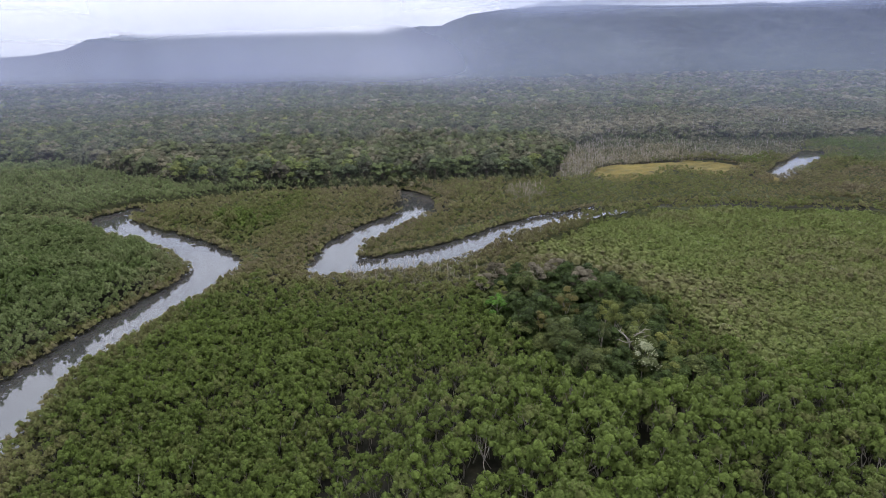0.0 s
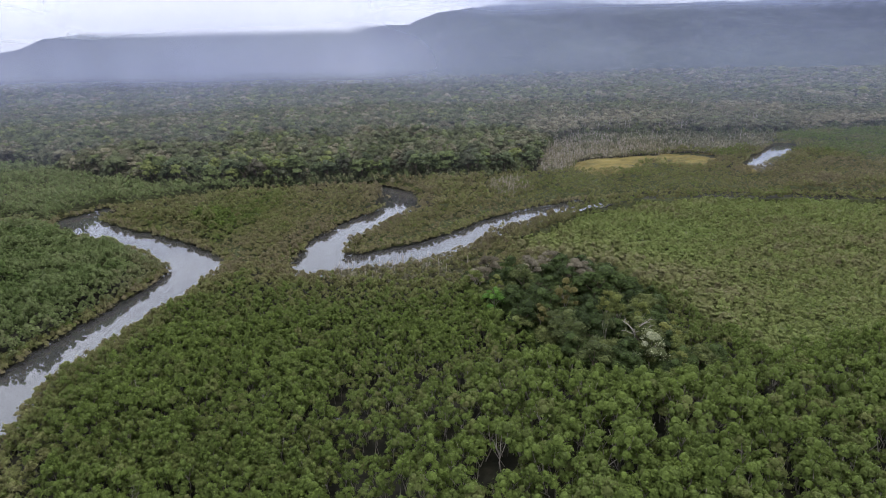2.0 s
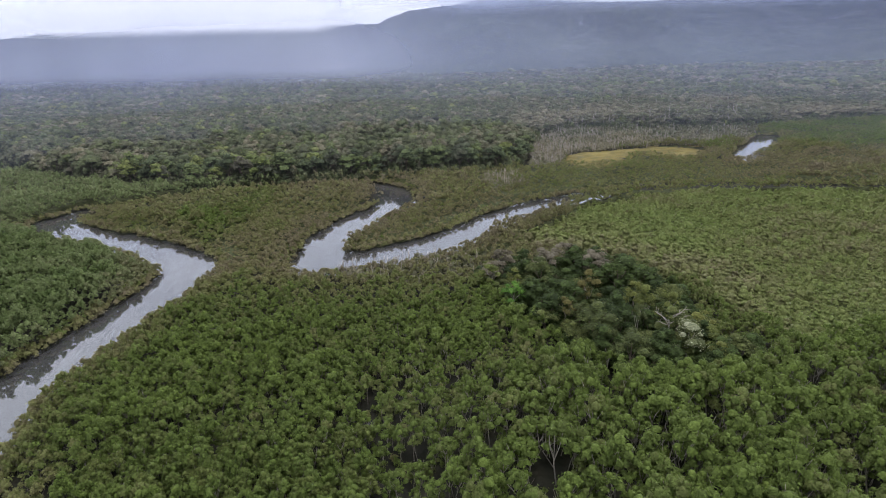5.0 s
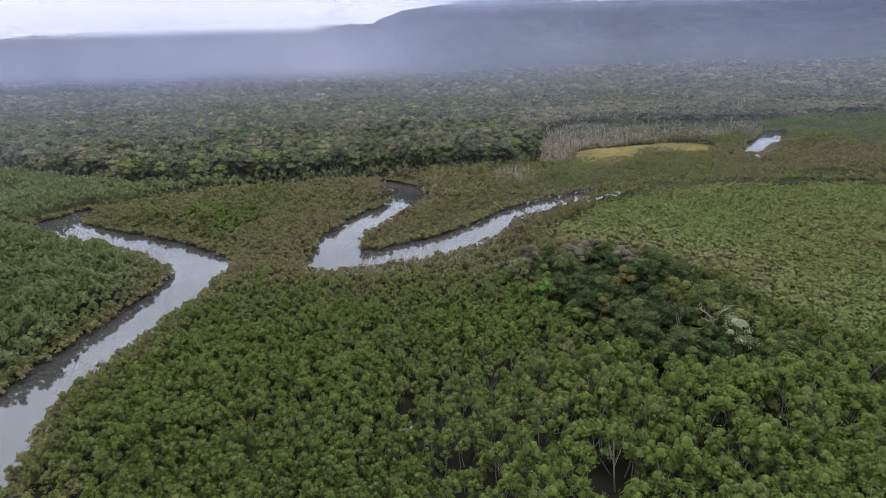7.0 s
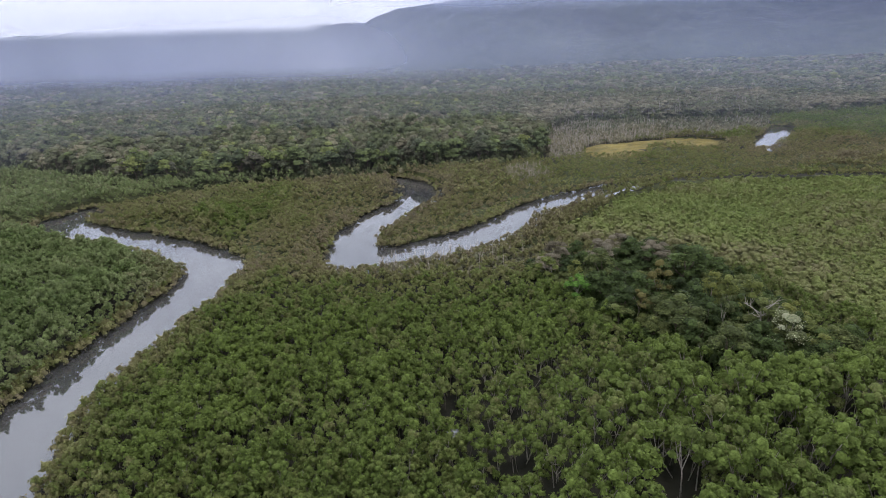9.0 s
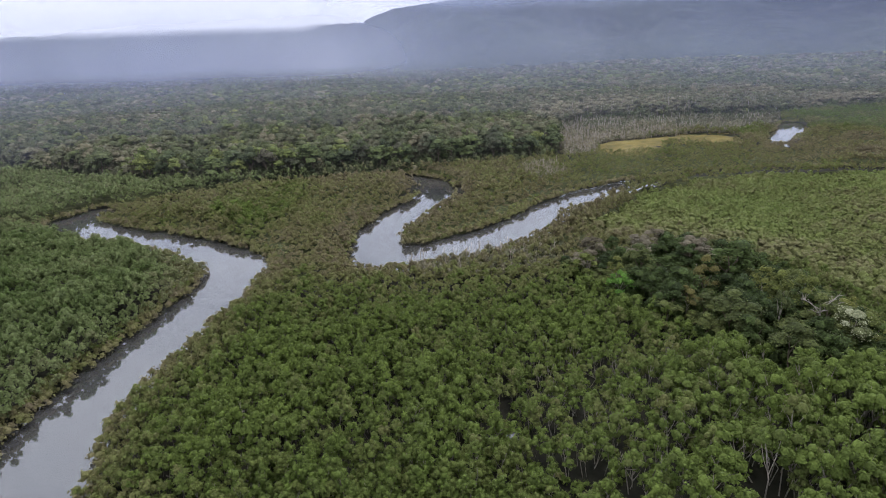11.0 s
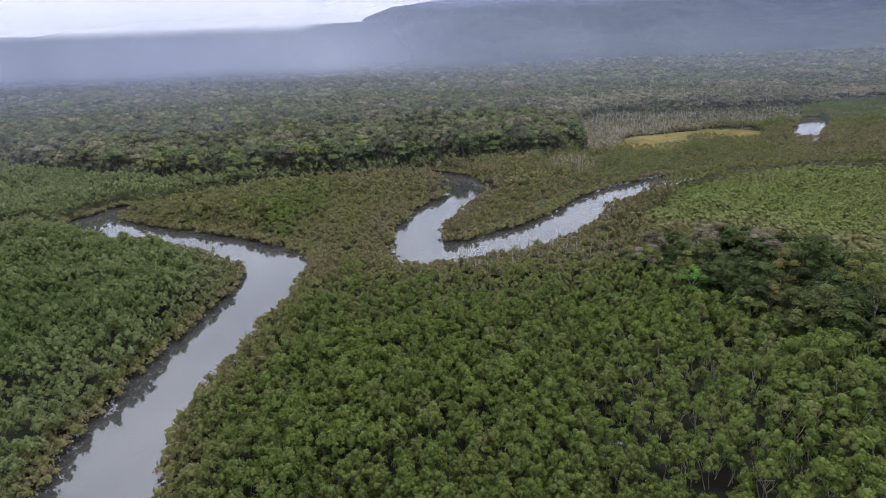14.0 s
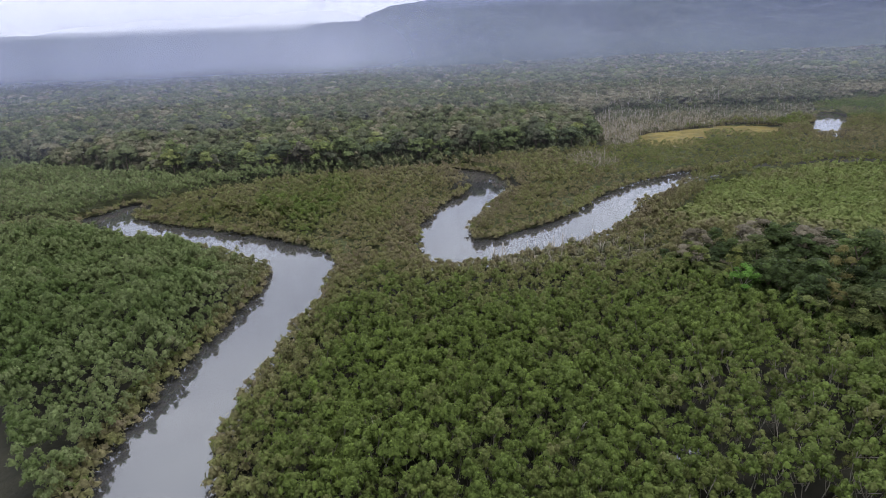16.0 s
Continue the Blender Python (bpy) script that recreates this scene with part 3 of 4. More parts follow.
NEAR_KINDS = [mangrove_kind(rng, int(rng.integers(7, 10)), 15, 0.19, 1, 5, (0.30, 0.50)) for _ in range(18)]
OLD_KINDS = [mangrove_kind(rng, int(rng.integers(7, 11)), 15, 0.17, 4, 5, (0.26, 0.46), 2.6, 0.9) for _ in range(14)]
MID_KINDS = [mangrove_kind(rng, 5, 14, 0.24, 0, 5, (0.32, 0.58), 2.2, 0.85) for _ in range(10)]
FAR_KINDS = [mangrove_kind(rng, 3, 7, 0.31, 0, 4, (0.42, 0.70), 2.0, 0.8) for _ in range(8)]
BUSH_KINDS = [[(*crown(rng, 1.0, 1.5, 2, 12, 0.24, flat=0.9, puff=(0.6, 0.8), droop=0.5, sides=4), 0)] for _ in range(8)]

SHRUB_KINDS = [[(*crown(rng, 1.0, 1.3, 1, 10, 0.22, flat=1.0, puff=(0.75, 0.85), sides=4), 0)] for _ in range(8)]


def stand(x, y, d):
    """Size and colour of the mangroves at a place: greener inside, olive and lower along the water."""
    edge = np.clip(1 - d / 13, 0, 1)
    patch = lumps(x, y, 19, 3.0) * 0.5 + lumps(x, y, 7, 8.0) * 0.35
    tone = 0.80 - 0.42 * edge + 0.20 * patch - 0.16 * np.clip((y - 138) / 30, 0, 1)
    tone = tone - 0.26 * np.clip((y - 128) / 34, 0, 1) * np.clip((x + 92) / 10, 0, 1)
    belt = np.clip((y - 215) / 15, 0, 1) * np.where(x < 0, np.clip((-95 - x) / 25, 0, 1), np.clip((x - 5) / 20, 0, 1))
    tone = tone * (1 - belt) + belt * np.where(x < 0, 0.42, 0.47) + belt * 0.1 * patch  # lighter young growth along the forest
    size = 0.72 - 0.08 * edge - 0.20 * np.clip(1 - d / 7, 0, 1) * (y < 185) + 0.14 * patch - 0.22 * ((y > 252) & (x > 0))
    size = size + 0.42 * np.clip((x + 22) / 30, 0, 1) * np.clip((114 - y) / 18, 0, 1)
    bank = (x < -91) & (y < 226)
    size = size + np.where(bank, 0.22 * lumps(x, y, 8, 2.0), 0)
    tone = tone + np.where(bank, 0.22 * lumps(x, y, 9, 6.0) - 0.27 * np.exp(-((x + 100) / 9) ** 2 - ((y - 158) / 22) ** 2), 0)
    east = np.clip((x - 95) / 30, 0, 1) * (y > 262)
    tone = tone - east * (0.28 * np.clip((350 - y) / 30, 0, 1) - 0.25 * np.clip((x - 185) / 25, 0, 1) * (y > 340)) + east * 0.25 * lumps(x, y * 1.5, 14, 6.0)
    size = size + 0.22 * east * np.clip(lumps(x, y, 17, 2.0) + 0.3, 0, 1) + 0.35 * np.exp(-((x - 146) / 14) ** 2 - ((y - 368) / 22) ** 2)
    return size, tone


# grey, half-dead growth between the river and the swamp
WITHERED = [(-43, 159), (-42, 169), (-30, 174), (-15, 176), (0, 172), (3, 162), (-13, 154), (-32, 155)]


x, y = scatter(rng, -330, 300, 44, 452, 1.56)
d = bank_distance(x, y)
keep = (d > np.where(y > 240, 1.6, 1.1)) & ~(inside(WITHERED, x, y) & (rng.uniform(0, 1, len(x)) < 0.55)) & in_sector(x, y) & (y < front(x) - 2) & ~inside(SEDGE, x, y) & ~inside(DEAD_STAND, x, y) & ~inside(HILL, x, y) & ~scrub_at(x, y)
keep &= (gap_at(x, y) < 1.04) | (d < 12) | (y > 140)
keep &= (y > 128) | (rng.uniform(0, 1, len(x)) < np.where(x > -22, 0.56, 0.98) + 0.44 * np.clip((y - 95) / 33, 0, 1))  # looser and older towards the south
keep &= (y < 235) | (rng.uniform(0, 1, len(x)) < 0.72)
x, y, d = x[keep], y[keep], d[keep]
size, tone = stand(x, y, d)
size = size * rng.uniform(0.66, 1.32, len(x)) * np.where(y < 235, 1.0 - 0.16 * np.clip((y - 125) / 35, 0, 1) * (x > -92), 1.02)
tall = size * rng.uniform(0.85, 1.2, len(x)) * np.where(y < 235, 1.2 - 0.14 * np.clip((y - 140) / 25, 0, 1), 1.1)
creek = np.interp(x, [-165, -151, -128, -94, -64, -48], [226, 243, 259, 273, 280, 279])
tall = tall * np.where((y > creek) & (x < -50), 1.3, 1.0) * np.where((x < -100) & (y < creek - 4) & (y < 222), 1.2, 1.0)
tone = np.clip(tone + rng.normal(0, 0.10, len(x)), 0, 1)
low = (bank_distance(x, y - 3) < d - 1) & (d < 10) & np.where(x < -50, (y < creek) | ((x < -148) & (y < 236)), y < 256) & (x > -172)  # open shores carry low growth
bushy = (x > -12) & (x < 44) & (y > 178) & (y < 252) & (d < 14) & ~low & (bank_distance(x, y + 3) < d - 1)
tall = tall * np.where(bushy, 1.4, 1.0)
far_shore = (x < -96) & (y > 176) & (y < 224) & (d < 9) & ~low
size = size * np.where(low, 0.55 + 0.045 * d, 1.0)
tall = tall * np.where(low, 0.38 + 0.062 * d, np.where(far_shore, 0.5 + 0.055 * d, 1.0))
ground_z = np.zeros(len(x))

# the single trees stand in the stretch of swamp that the flight passes lowest over
singles = (np.abs(x + 43) < 24) & (y > 72) & (y < 120)
order = np.flatnonzero(singles)
order = order[np.argsort(y[order])][:300]
single = np.zeros(len(x), bool)
single[order] = True

rest = ~single
west = np.where(y < 172, x < -90 + 0.06 * np.clip(125 - y, 0, 200), (x < -90 - 1.7 * np.clip(y - 172, 0, 40)) & (y < 226)) | ((y > creek) & (x < -50))
grove = west & rest & (y < 235)
belt_grove = west & rest & (y >= 235)
old = rest & ~west & (y < 112) & (x > -20)
close = rest & ~west & (y < 145) & ~old
middle = rest & ~west & (y >= 145) & (y < 235)
distant = rest & ~west & (y >= 235)
for name, sel, kinds, label in (("mangrove_old_stand", old, OLD_KINDS, "tall open mangroves on pale leaning trunks"),
                                ("mangrove_swamp", close, NEAR_KINDS, "dense green mangrove canopy with pale stems in the gaps"),
                                ("mangrove_grove", grove, MID_KINDS, "fresh green mangrove grove across the river"),
                                ("mangrove_sapling_belt", belt_grove, FAR_KINDS, "light green young mangroves before the tall forest"),
                                ("mangrove_bank", middle, MID_KINDS, "olive green mangrove canopy along the river bends"),
                                ("mangrove_belt", distant, FAR_KINDS, "low green mangrove belt before the tall forest")):
    v, t, tn, ix = planted(kinds, rng, x[sel], y[sel], ground_z[sel], size[sel], tall[sel], tone[sel])
    tagged(new(name, mesh_from(name, v, t, [M_GROVE if name in ("mangrove_grove", "mangrove_sapling_belt") else M_MANGROVE, M_BARK if sel is old else M_BARK_SWAMP], tn, ix)), label, "mangroves", kind="stuff")

x2, y2 = scatter(rng, -125, 75, -45, 44, 2.7)
keep = bank_distance(x2, y2) > 1.1
x2, y2 = x2[keep], y2[keep]
size2 = rng.uniform(0.9, 1.4, len(x2))
v, t, tn, ix = planted(MID_KINDS, rng, x2, y2, np.zeros(len(x2)), size2, size2 * rng.uniform(0.85, 1.15, len(x2)), np.clip(0.75 + 0.2 * lumps(x2, y2, 12, 3.0) + rng.normal(0, 0.12, len(x2)), 0, 1))
tagged(new("mangrove_canopy", mesh_from("mangrove_canopy", v, t, [M_MANGROVE, M_BARK], tn, ix)), "dense green mangrove canopy over dark mud", "mangroves", kind="stuff")

made = {}
for i in order:
    k = int(rng.integers(0, 10))
    m = Matrix.LocRotScale((x[i], y[i], 0), Euler((0, 0, rng.uniform(0, 6.28))), (size[i], size[i], tall[i]))
    if k in made:
        ob = copy_thing(made[k], m.normalized())
        ob.matrix_basis = m
    else:
        r = np.random.default_rng(100 + k)
        ob = made[k] = tagged(new("mangrove_tree"), "green mangrove tree with a rounded tufted crown", "tree", "mangrove trees of the swamp")
        cv, ct = crown(r, 1.5, 3.4, 10, 26, 0.165, flat=1.0, spread=0.84, sides=7, puff=(0.28, 0.48), droop=1.05)
        part("crown", mesh_from("crown", cv + (0, 0, 2.5), ct, [M_MANGROVE_ONE]), ob)
        tubes = stems(r, 5.0, 0.09, 0.9, 3, 0.09)
        trunk = part("trunk", mesh_from("trunk", *tubes[0], [M_BARK]), ob, "pale grey trunk")
        for limb in tubes[1:]:
            part("limb", mesh_from("limb", *limb, [M_BARK]), trunk)
        ob.matrix_basis = m

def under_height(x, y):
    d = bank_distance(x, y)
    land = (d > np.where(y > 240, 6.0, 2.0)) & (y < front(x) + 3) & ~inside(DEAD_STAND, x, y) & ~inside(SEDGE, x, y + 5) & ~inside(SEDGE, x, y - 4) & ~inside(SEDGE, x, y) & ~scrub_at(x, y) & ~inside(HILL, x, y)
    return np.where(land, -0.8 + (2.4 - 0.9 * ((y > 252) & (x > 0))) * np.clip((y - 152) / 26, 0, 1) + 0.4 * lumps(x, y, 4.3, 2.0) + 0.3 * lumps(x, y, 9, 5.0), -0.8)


# filler sheet; its dark olive stands in for shade between the crowns
M_UNDER = rough_material("mangrove_under_shade", [(0.3, (0.028, 0.032, 0.013)), (0.5, (0.046, 0.052, 0.020)), (0.7, (0.066, 0.070, 0.028))], 0.7, 0.9, 0.3, 2.0, second=0.05)
tagged(new("mangrove_under_shade", grid_mesh("mangrove_under_shade", np.arange(-330, 300, 2.4), np.arange(150, 450, 2.4), under_height, M_UNDER)),
       "olive filler sheet, coloured dark as shade beneath the mangrove belt", "undergrowth", kind="stuff")

# ---- low scrub flat ----
def scrub_height(x, y):
    d = bank_distance(x, y)
    return np.where(scrub_at(x, y) & (d > 1.5), 0.70 + 0.18 * lumps(x, y, 2.3, 2.0) + 0.15 * lumps(x, y, 9, 5.0), -0.8)


M_SWARD = rough_material("scrub_undergrowth", [(0.3, (0.064, 0.076, 0.027)), (0.5, (0.092, 0.109, 0.038)), (0.7, (0.114, 0.126, 0.046))], 0.9, 0.9, 0.25, 2.5, second=0.05)
tagged(new("scrub_undergrowth", grid_mesh("scrub_undergrowth", np.arange(8, 230, 0.9), np.arange(104, 262, 0.9), scrub_height, M_SWARD)),
       "close olive undergrowth beneath the low scrub", "undergrowth", kind="stuff")
x, y = scatter(rng, 6, 300, 66, 272, 1.12)
keep = scrub_at(x, y) & in_sector(x, y) & (bank_distance(x, y) > 0.5) & ~inside(HILL, x, y)
bare = lumps(x, y, 10, 5.0) * 0.4 - np.hypot((x - 84.9) / 18, (y - 119.4) / 7) + 0.9
keep &= rng.uniform(0, 1, len(x)) > np.clip(bare * 0.7, 0.02, 0.4)
x, y, bare = x[keep], y[keep], bare[keep]
brush = np.clip(1.75 - np.hypot((x - 25) / 32, (y - 142) / 44), 0, 1)  # taller and duller growth round the knoll
size = rng.uniform(0.5, 1.4, len(x)) * (1 + 0.75 * brush) * (1 + 0.15 * lumps(x, y, 22, 1.0) + 0.18 * lumps(x, y * 1.6, 7, 9.0))
tone = np.clip(0.50 - 0.17 * brush + 0.26 * lumps(x, y, 26, 6.0) + 0.18 * lumps(x, y, 55, 3.0) + 0.18 * lumps(x, y * 1.8, 8, 2.0) + rng.normal(0, 0.10, len(x)) - np.clip(bare, 0, 0.4), 0, 1)
v, t, tn, ix = planted(SHRUB_KINDS, rng, x, y, np.zeros(len(x)), size, size * rng.uniform(0.9, 1.5, len(x)), tone)
tagged(new("scrub", mesh_from("scrub", v, t, [M_SCRUB], tn, ix)), "fine olive green low mangrove scrub flat", "scrub", kind="stuff")

# ---- tall rainforest ----
TALL_KINDS = []
for k in range(12):
    cv, ct = crown(rng, 3.6, 6.5, 8, 16, 0.36, flat=0.75, spread=0.9)
    TALL_KINDS.append([(cv + (0, 0, 5.2), ct, 0), (*tube([(0, 0, -1), (0.3, 0.1, 4), (0, 0.4, 9)], [0.26, 0.2, 0.1]), 1)])
WOOD_KINDS = [[(*crown(rng, 4.2, 6.5, 4, 4, 0.7, flat=0.7, sides=4), 0)] for _ in range(10)]
PLAIN_KINDS = [[(*crown(rng, 5.6, 6.5, 3, 0, 1.6, flat=0.65), 0)] for _ in range(10)]
DISTANT_KINDS = [[(*crown(rng, 8.5, 8.0, 2, 0, 1.0, flat=0.6, sides=4), 0)] for _ in range(8)]


def forest(name, kinds, x0, x1, y0, y1, gap, lift, label, edge_trees=False):
    x, y = scatter(rng, x0, x1, y0, y1, gap, 0.46)
    keep = in_sector(x, y) & (y > front(x + 5 * lumps(x, y, 13, 4.0))) & (bank_distance(x, y) > 3)
    keep &= ~inside(GLADE, x, y)
    keep &= np.hypot(x, y) < np.interp(np.degrees(np.arctan2(x, y)), FOOT_AT, FOOT) + 120
    x, y = x[keep], y[keep]
    grey = np.clip((x + 10) / 70, 0, 1) * np.clip((640 - y) / 160, 0, 1)
    size = rng.uniform(0.7, 1.45, len(x)) * (1 - 0.12 * grey)
    tall = size ** 0.5 * rng.uniform(1.0, 1.35, len(x)) * (1 - 0.3 * grey)
    tone = np.clip(0.46 + 0.16 * lumps(x, y, 45, 2.0) + rng.normal(0, 0.22, len(x)) * (1 - 0.55 * grey) - (0.27 - 0.16 * lumps(x, y, 31, 7.0)) * grey, 0.02, 1)
    if edge_trees:  # the first rows towards the river stand as trees of their own
        row = np.flatnonzero((y - front(x) < 12) & (x > -170) & (x < 34))
        for i in row:
            EDGE.append((float(x[i]), float(y[i]), float(size[i]), float(tall[i])))
        x, y, size, tall, tone = (np.delete(a, row) for a in (x, y, size, tall, tone))
    v, t, tn, ix = planted(kinds, rng, x, y, np.full(len(x), lift), size, tall, tone)
    return tagged(new(name, mesh_from(name, v, t, [M_FOREST, M_BARK_DARK], tn, ix)), label, "forest", kind="stuff")


EDGE = []


def understory_height(x, y):
    woods = (y > front(x) + 5) & (bank_distance(x, y) > 6) & ~inside(GLADE, x, y)
    return np.where(woods, 3.6 + 0.9 * lumps(x, y, 9, 2.0) + 0.7 * lumps(x, y, 4.6, 5.0), -0.8)


M_STORY = rough_material("forest_understory", [(0.3, (0.050, 0.050, 0.030)), (0.5, (0.078, 0.080, 0.044)), (0.7, (0.106, 0.102, 0.062))], 0.35, 0.9, 0.5, 0.8, second=0.02)
tagged(new("forest_understory", grid_mesh("forest_understory", np.arange(-520, 460, 4.0), np.arange(268, 640, 4.0), understory_height, M_STORY)),
       "dull olive understory filling the rainforest", "undergrowth", kind="stuff")

forest("rainforest", TALL_KINDS, -560, 460, 262, 450, 6.0, 0.0, "tall dark green rainforest canopy with uneven crowns", True)
forest("rainforest_canopy", WOOD_KINDS, -720, 660, 450, 610, 6.0, 5.5, "dark green rainforest canopy with grey and olive crowns")
forest("rainforest_plain", PLAIN_KINDS, -1150, 1100, 610, 1000, 9.5, 5.0, "dull green rainforest canopy covering the plain")
forest("rainforest_far", DISTANT_KINDS, -2000, 1200, 1000, 2000, 16.0, 3.0, "hazy far rainforest canopy below the mountains")

M_FOREST_ONE = leaf_material("rainforest_leaves_single", [(0.0, (0.095, 0.088, 0.062)), (0.25, (0.055, 0.068, 0.036)), (0.6, (0.080, 0.100, 0.044)), (0.9, (0.108, 0.132, 0.042)),
                                                         (1.0, (0.135, 0.148, 0.046))], tone="random", leaf_spread=0.16, grain_scale=1.4, depth=(0.7, 1.22))
made = {}
for n_at, (px, py, sz, hi) in enumerate(EDGE):
    k = n_at % 8
    m = Matrix.LocRotScale((px, py, 0), Euler((0, 0, n_at * 2.1)), (sz, sz, hi))
    if k in made:
        ob = copy_thing(made[k], m.normalized())
    else:
        r = np.random.default_rng(900 + k)
        ob = made[k] = tagged(new("forest_tree"), "tall leafy rainforest tree at the forest edge", "tree", "trees along the forest edge")
        cv, ct = crown(r, 3.6, 6.5, 9, 26, 0.42, flat=0.7, spread=0.9)
        part("crown", mesh_from("crown", cv + (0, 0, 5.0), ct, [M_FOREST_ONE]), ob)
        tubes = stems(r, 9.5, 0.24, 1.8, 3, 0.05)
        trunk = part("trunk", mesh_from("trunk", *tubes[0], [M_BARK_DARK]), ob)
        for b in tubes[1:]:
            part("limb", mesh_from("limb", *b, [M_BARK_DARK]), trunk)
    ob.matrix_basis = m

# ---- low growth: along the water, at the foot of the forest, under the dead trees ----
def thicket(name, x, y, size, tall, tone, mat, label, lift=0.0):
    v, t, tn, ix = planted(BUSH_KINDS, rng, x, y, np.full(len(x), lift), size, tall, tone)
    return tagged(new(name, mesh_from(name, v, t, [mat], tn, ix)), label, "thicket", kind="stuff")


x, y = scatter(rng, -300, 270, 48, 402, 1.5)
d = bank_distance(x, y)
fringe = np.where(y < 232, 5.0, np.where(bank_distance(x, y - 2) < d - 0.5, 2.6, -1.0))  # the creeks are fringed on their north side only
keep = (d > np.where((y < 232) | (y > 300), -0.5, -1.3)) & (d < fringe) & in_sector(x, y) & (y < front(x) + 4)
x, y, d = x[keep], y[keep], d[keep]
size = rng.uniform(0.7, 1.2, len(x))
thicket("bank_thicket", x, y, size, size * rng.uniform(0.9, 1.6, len(x)), np.clip(0.26 + 0.05 * d + rng.normal(0, 0.14, len(x)) + 0.1 * lumps(x, y, 15, 2.0), 0, 1), M_MANGROVE,
        "olive brown mangrove fringe hanging over the water")

x, y = scatter(rng, -100, 90, 44, 140, 1.5)
keep = (gap_at(x, y) > 0.8) & (gap_at(x, y) < 1.3) & in_sector(x, y) & (bank_distance(x, y) > 3) & ~inside(HILL, x, y) & ~scrub_at(x, y) & (rng.uniform(0, 1, len(x)) < 0.75)
x, y = x[keep], y[keep]
size = rng.uniform(0.5, 0.95, len(x))
thicket("gap_saplings", x, y, size, size * rng.uniform(0.9, 1.8, len(x)), np.clip(0.7 + rng.normal(0, 0.15, len(x)), 0, 1), M_MANGROVE, "small green saplings in the gaps of the mangrove canopy")

x, y = scatter(rng, -60, 30, 150, 200, 1.7)
keep = inside(WITHERED, x + 3 * lumps(x, y, 6, 1.0), y + 3 * lumps(x, y, 5, 3.0)) & (bank_distance(x, y) > 0.5)
x, y = x[keep], y[keep]
size = rng.uniform(0.7, 1.3, len(x))
thicket("withered_thicket", x, y, size, size * rng.uniform(1.0, 1.9, len(x)), np.clip(0.16 + rng.normal(0, 0.10, len(x)) + 0.14 * lumps(x, y, 5, 5.0), 0, 1), M_FOREST,
        "grey-brown half-dead shrubs between river and swamp")

x, y = scatter(rng, -2, 30, 256, 300, 1.8)
keep = np.hypot((x - 12) / 9, (y - 276) / 15) + 0.3 * lumps(x, y, 5, 2.0) < 1
x, y = x[keep], y[keep]
size = rng.uniform(0.8, 1.4, len(x))
thicket("dead_clump_thicket", x, y, size, size * rng.uniform(1.2, 2.2, len(x)), np.clip(0.04 + rng.normal(0, 0.06, len(x)), 0, 1), M_FOREST,
        "grey-brown dead brush at the forest corner")

x, y = scatter(rng, -420, 300, 262, 470, 2.6)
edge = y - front(x)
keep = (edge > -3) & (edge < 8) & (bank_distance(x, y) > 0.5) & in_sector(x, y)
x, y, edge = x[keep], y[keep], edge[keep]
size = rng.uniform(1.7, 2.6, len(x)) * (0.9 + 0.05 * np.clip(edge, 0, 8))
thicket("forest_edge_thicket", x, y, size, size * rng.uniform(1.1, 2.0, len(x)), np.clip(0.5 + rng.normal(0, 0.18, len(x)), 0, 1), M_FOREST,
        "dark green leafy wall at the foot of the forest")

x, y = scatter(rng, 30, 215, 310, 455, 2.7)
keep = inside(DEAD_STAND, x, y) & ~inside(SEDGE, x, y) & (bank_distance(x, y) > 1)
x, y = x[keep], y[keep]
size = rng.uniform(1.2, 2.0, len(x))
thicket("dead_stand_thicket", x, y, size, size * rng.uniform(0.6, 1.6, len(x)), np.clip(0.05 + rng.normal(0, 0.10, len(x)) + 0.15 * lumps(x, y, 11, 5.0) + np.clip((y - 370) / 200, 0, 0.25), 0, 1), M_FOREST,
        "grey-brown brush under the dead trees")

# ---- dead standing trees ----
def snag_arrays(r):
    h = r.uniform(3.4, 7.0)
    lean = r.normal(0, 0.5, 2)
    tubes = [tube([(0, 0, -0.3), (lean[0] * 0.5, lean[1] * 0.5, h * 0.55), (lean[0], lean[1], h)], [0.12, 0.10, 0.045])]
    for _ in range(2):
        a, z0 = r.uniform(0, 6.28), h * r.uniform(0.45, 0.75)
        root = np.array([lean[0] * 0.6, lean[1] * 0.6, z0])
        tubes.append(tube([root, root + (math.cos(a) * 0.9, math.sin(a) * 0.9, 1.3)], [0.07, 0.03]))
    return tubes


SNAGS = [snag_arrays(rng) for _ in range(8)]
x, y = scatter(rng, 30, 215, 310, 455, 1.55)
keep = inside(DEAD_STAND, x + 3 * lumps(x, y, 8, 1.0), y + 4 * lumps(x, y, 7, 2.0)) & ~inside(SEDGE, x, y) & (bank_distance(x, y) > 1)
keep &= rng.uniform(0, 1, len(x)) < np.clip(1.25 - (x - 40) / 120 - (y - 300) / 260 + 0.5 * lumps(x, y, 9, 3.0) - 0.08, 0.10, 0.95)
x, y = x[keep], y[keep]
size = rng.uniform(0.55, 1.1, len(x)) * (0.9 + 0.2 * lumps(x, y, 12, 8.0))
fx, fy = scatter(rng, -25, 235, 425, 600, 5.2)
keep = (fy > front(fx)) & (rng.uniform(0, 1, len(fx)) < 0.36 + 0.35 * lumps(fx, fy, 30, 6.0)) & ~inside(GLADE, fx, fy)
x, y, size = np.concatenate([x, fx[keep]]), np.concatenate([y, fy[keep]]), np.concatenate([size, rng.uniform(1.5, 2.1, int(keep.sum()))])
wx, wy = scatter(rng, -55, 30, 150, 300, 2.0)
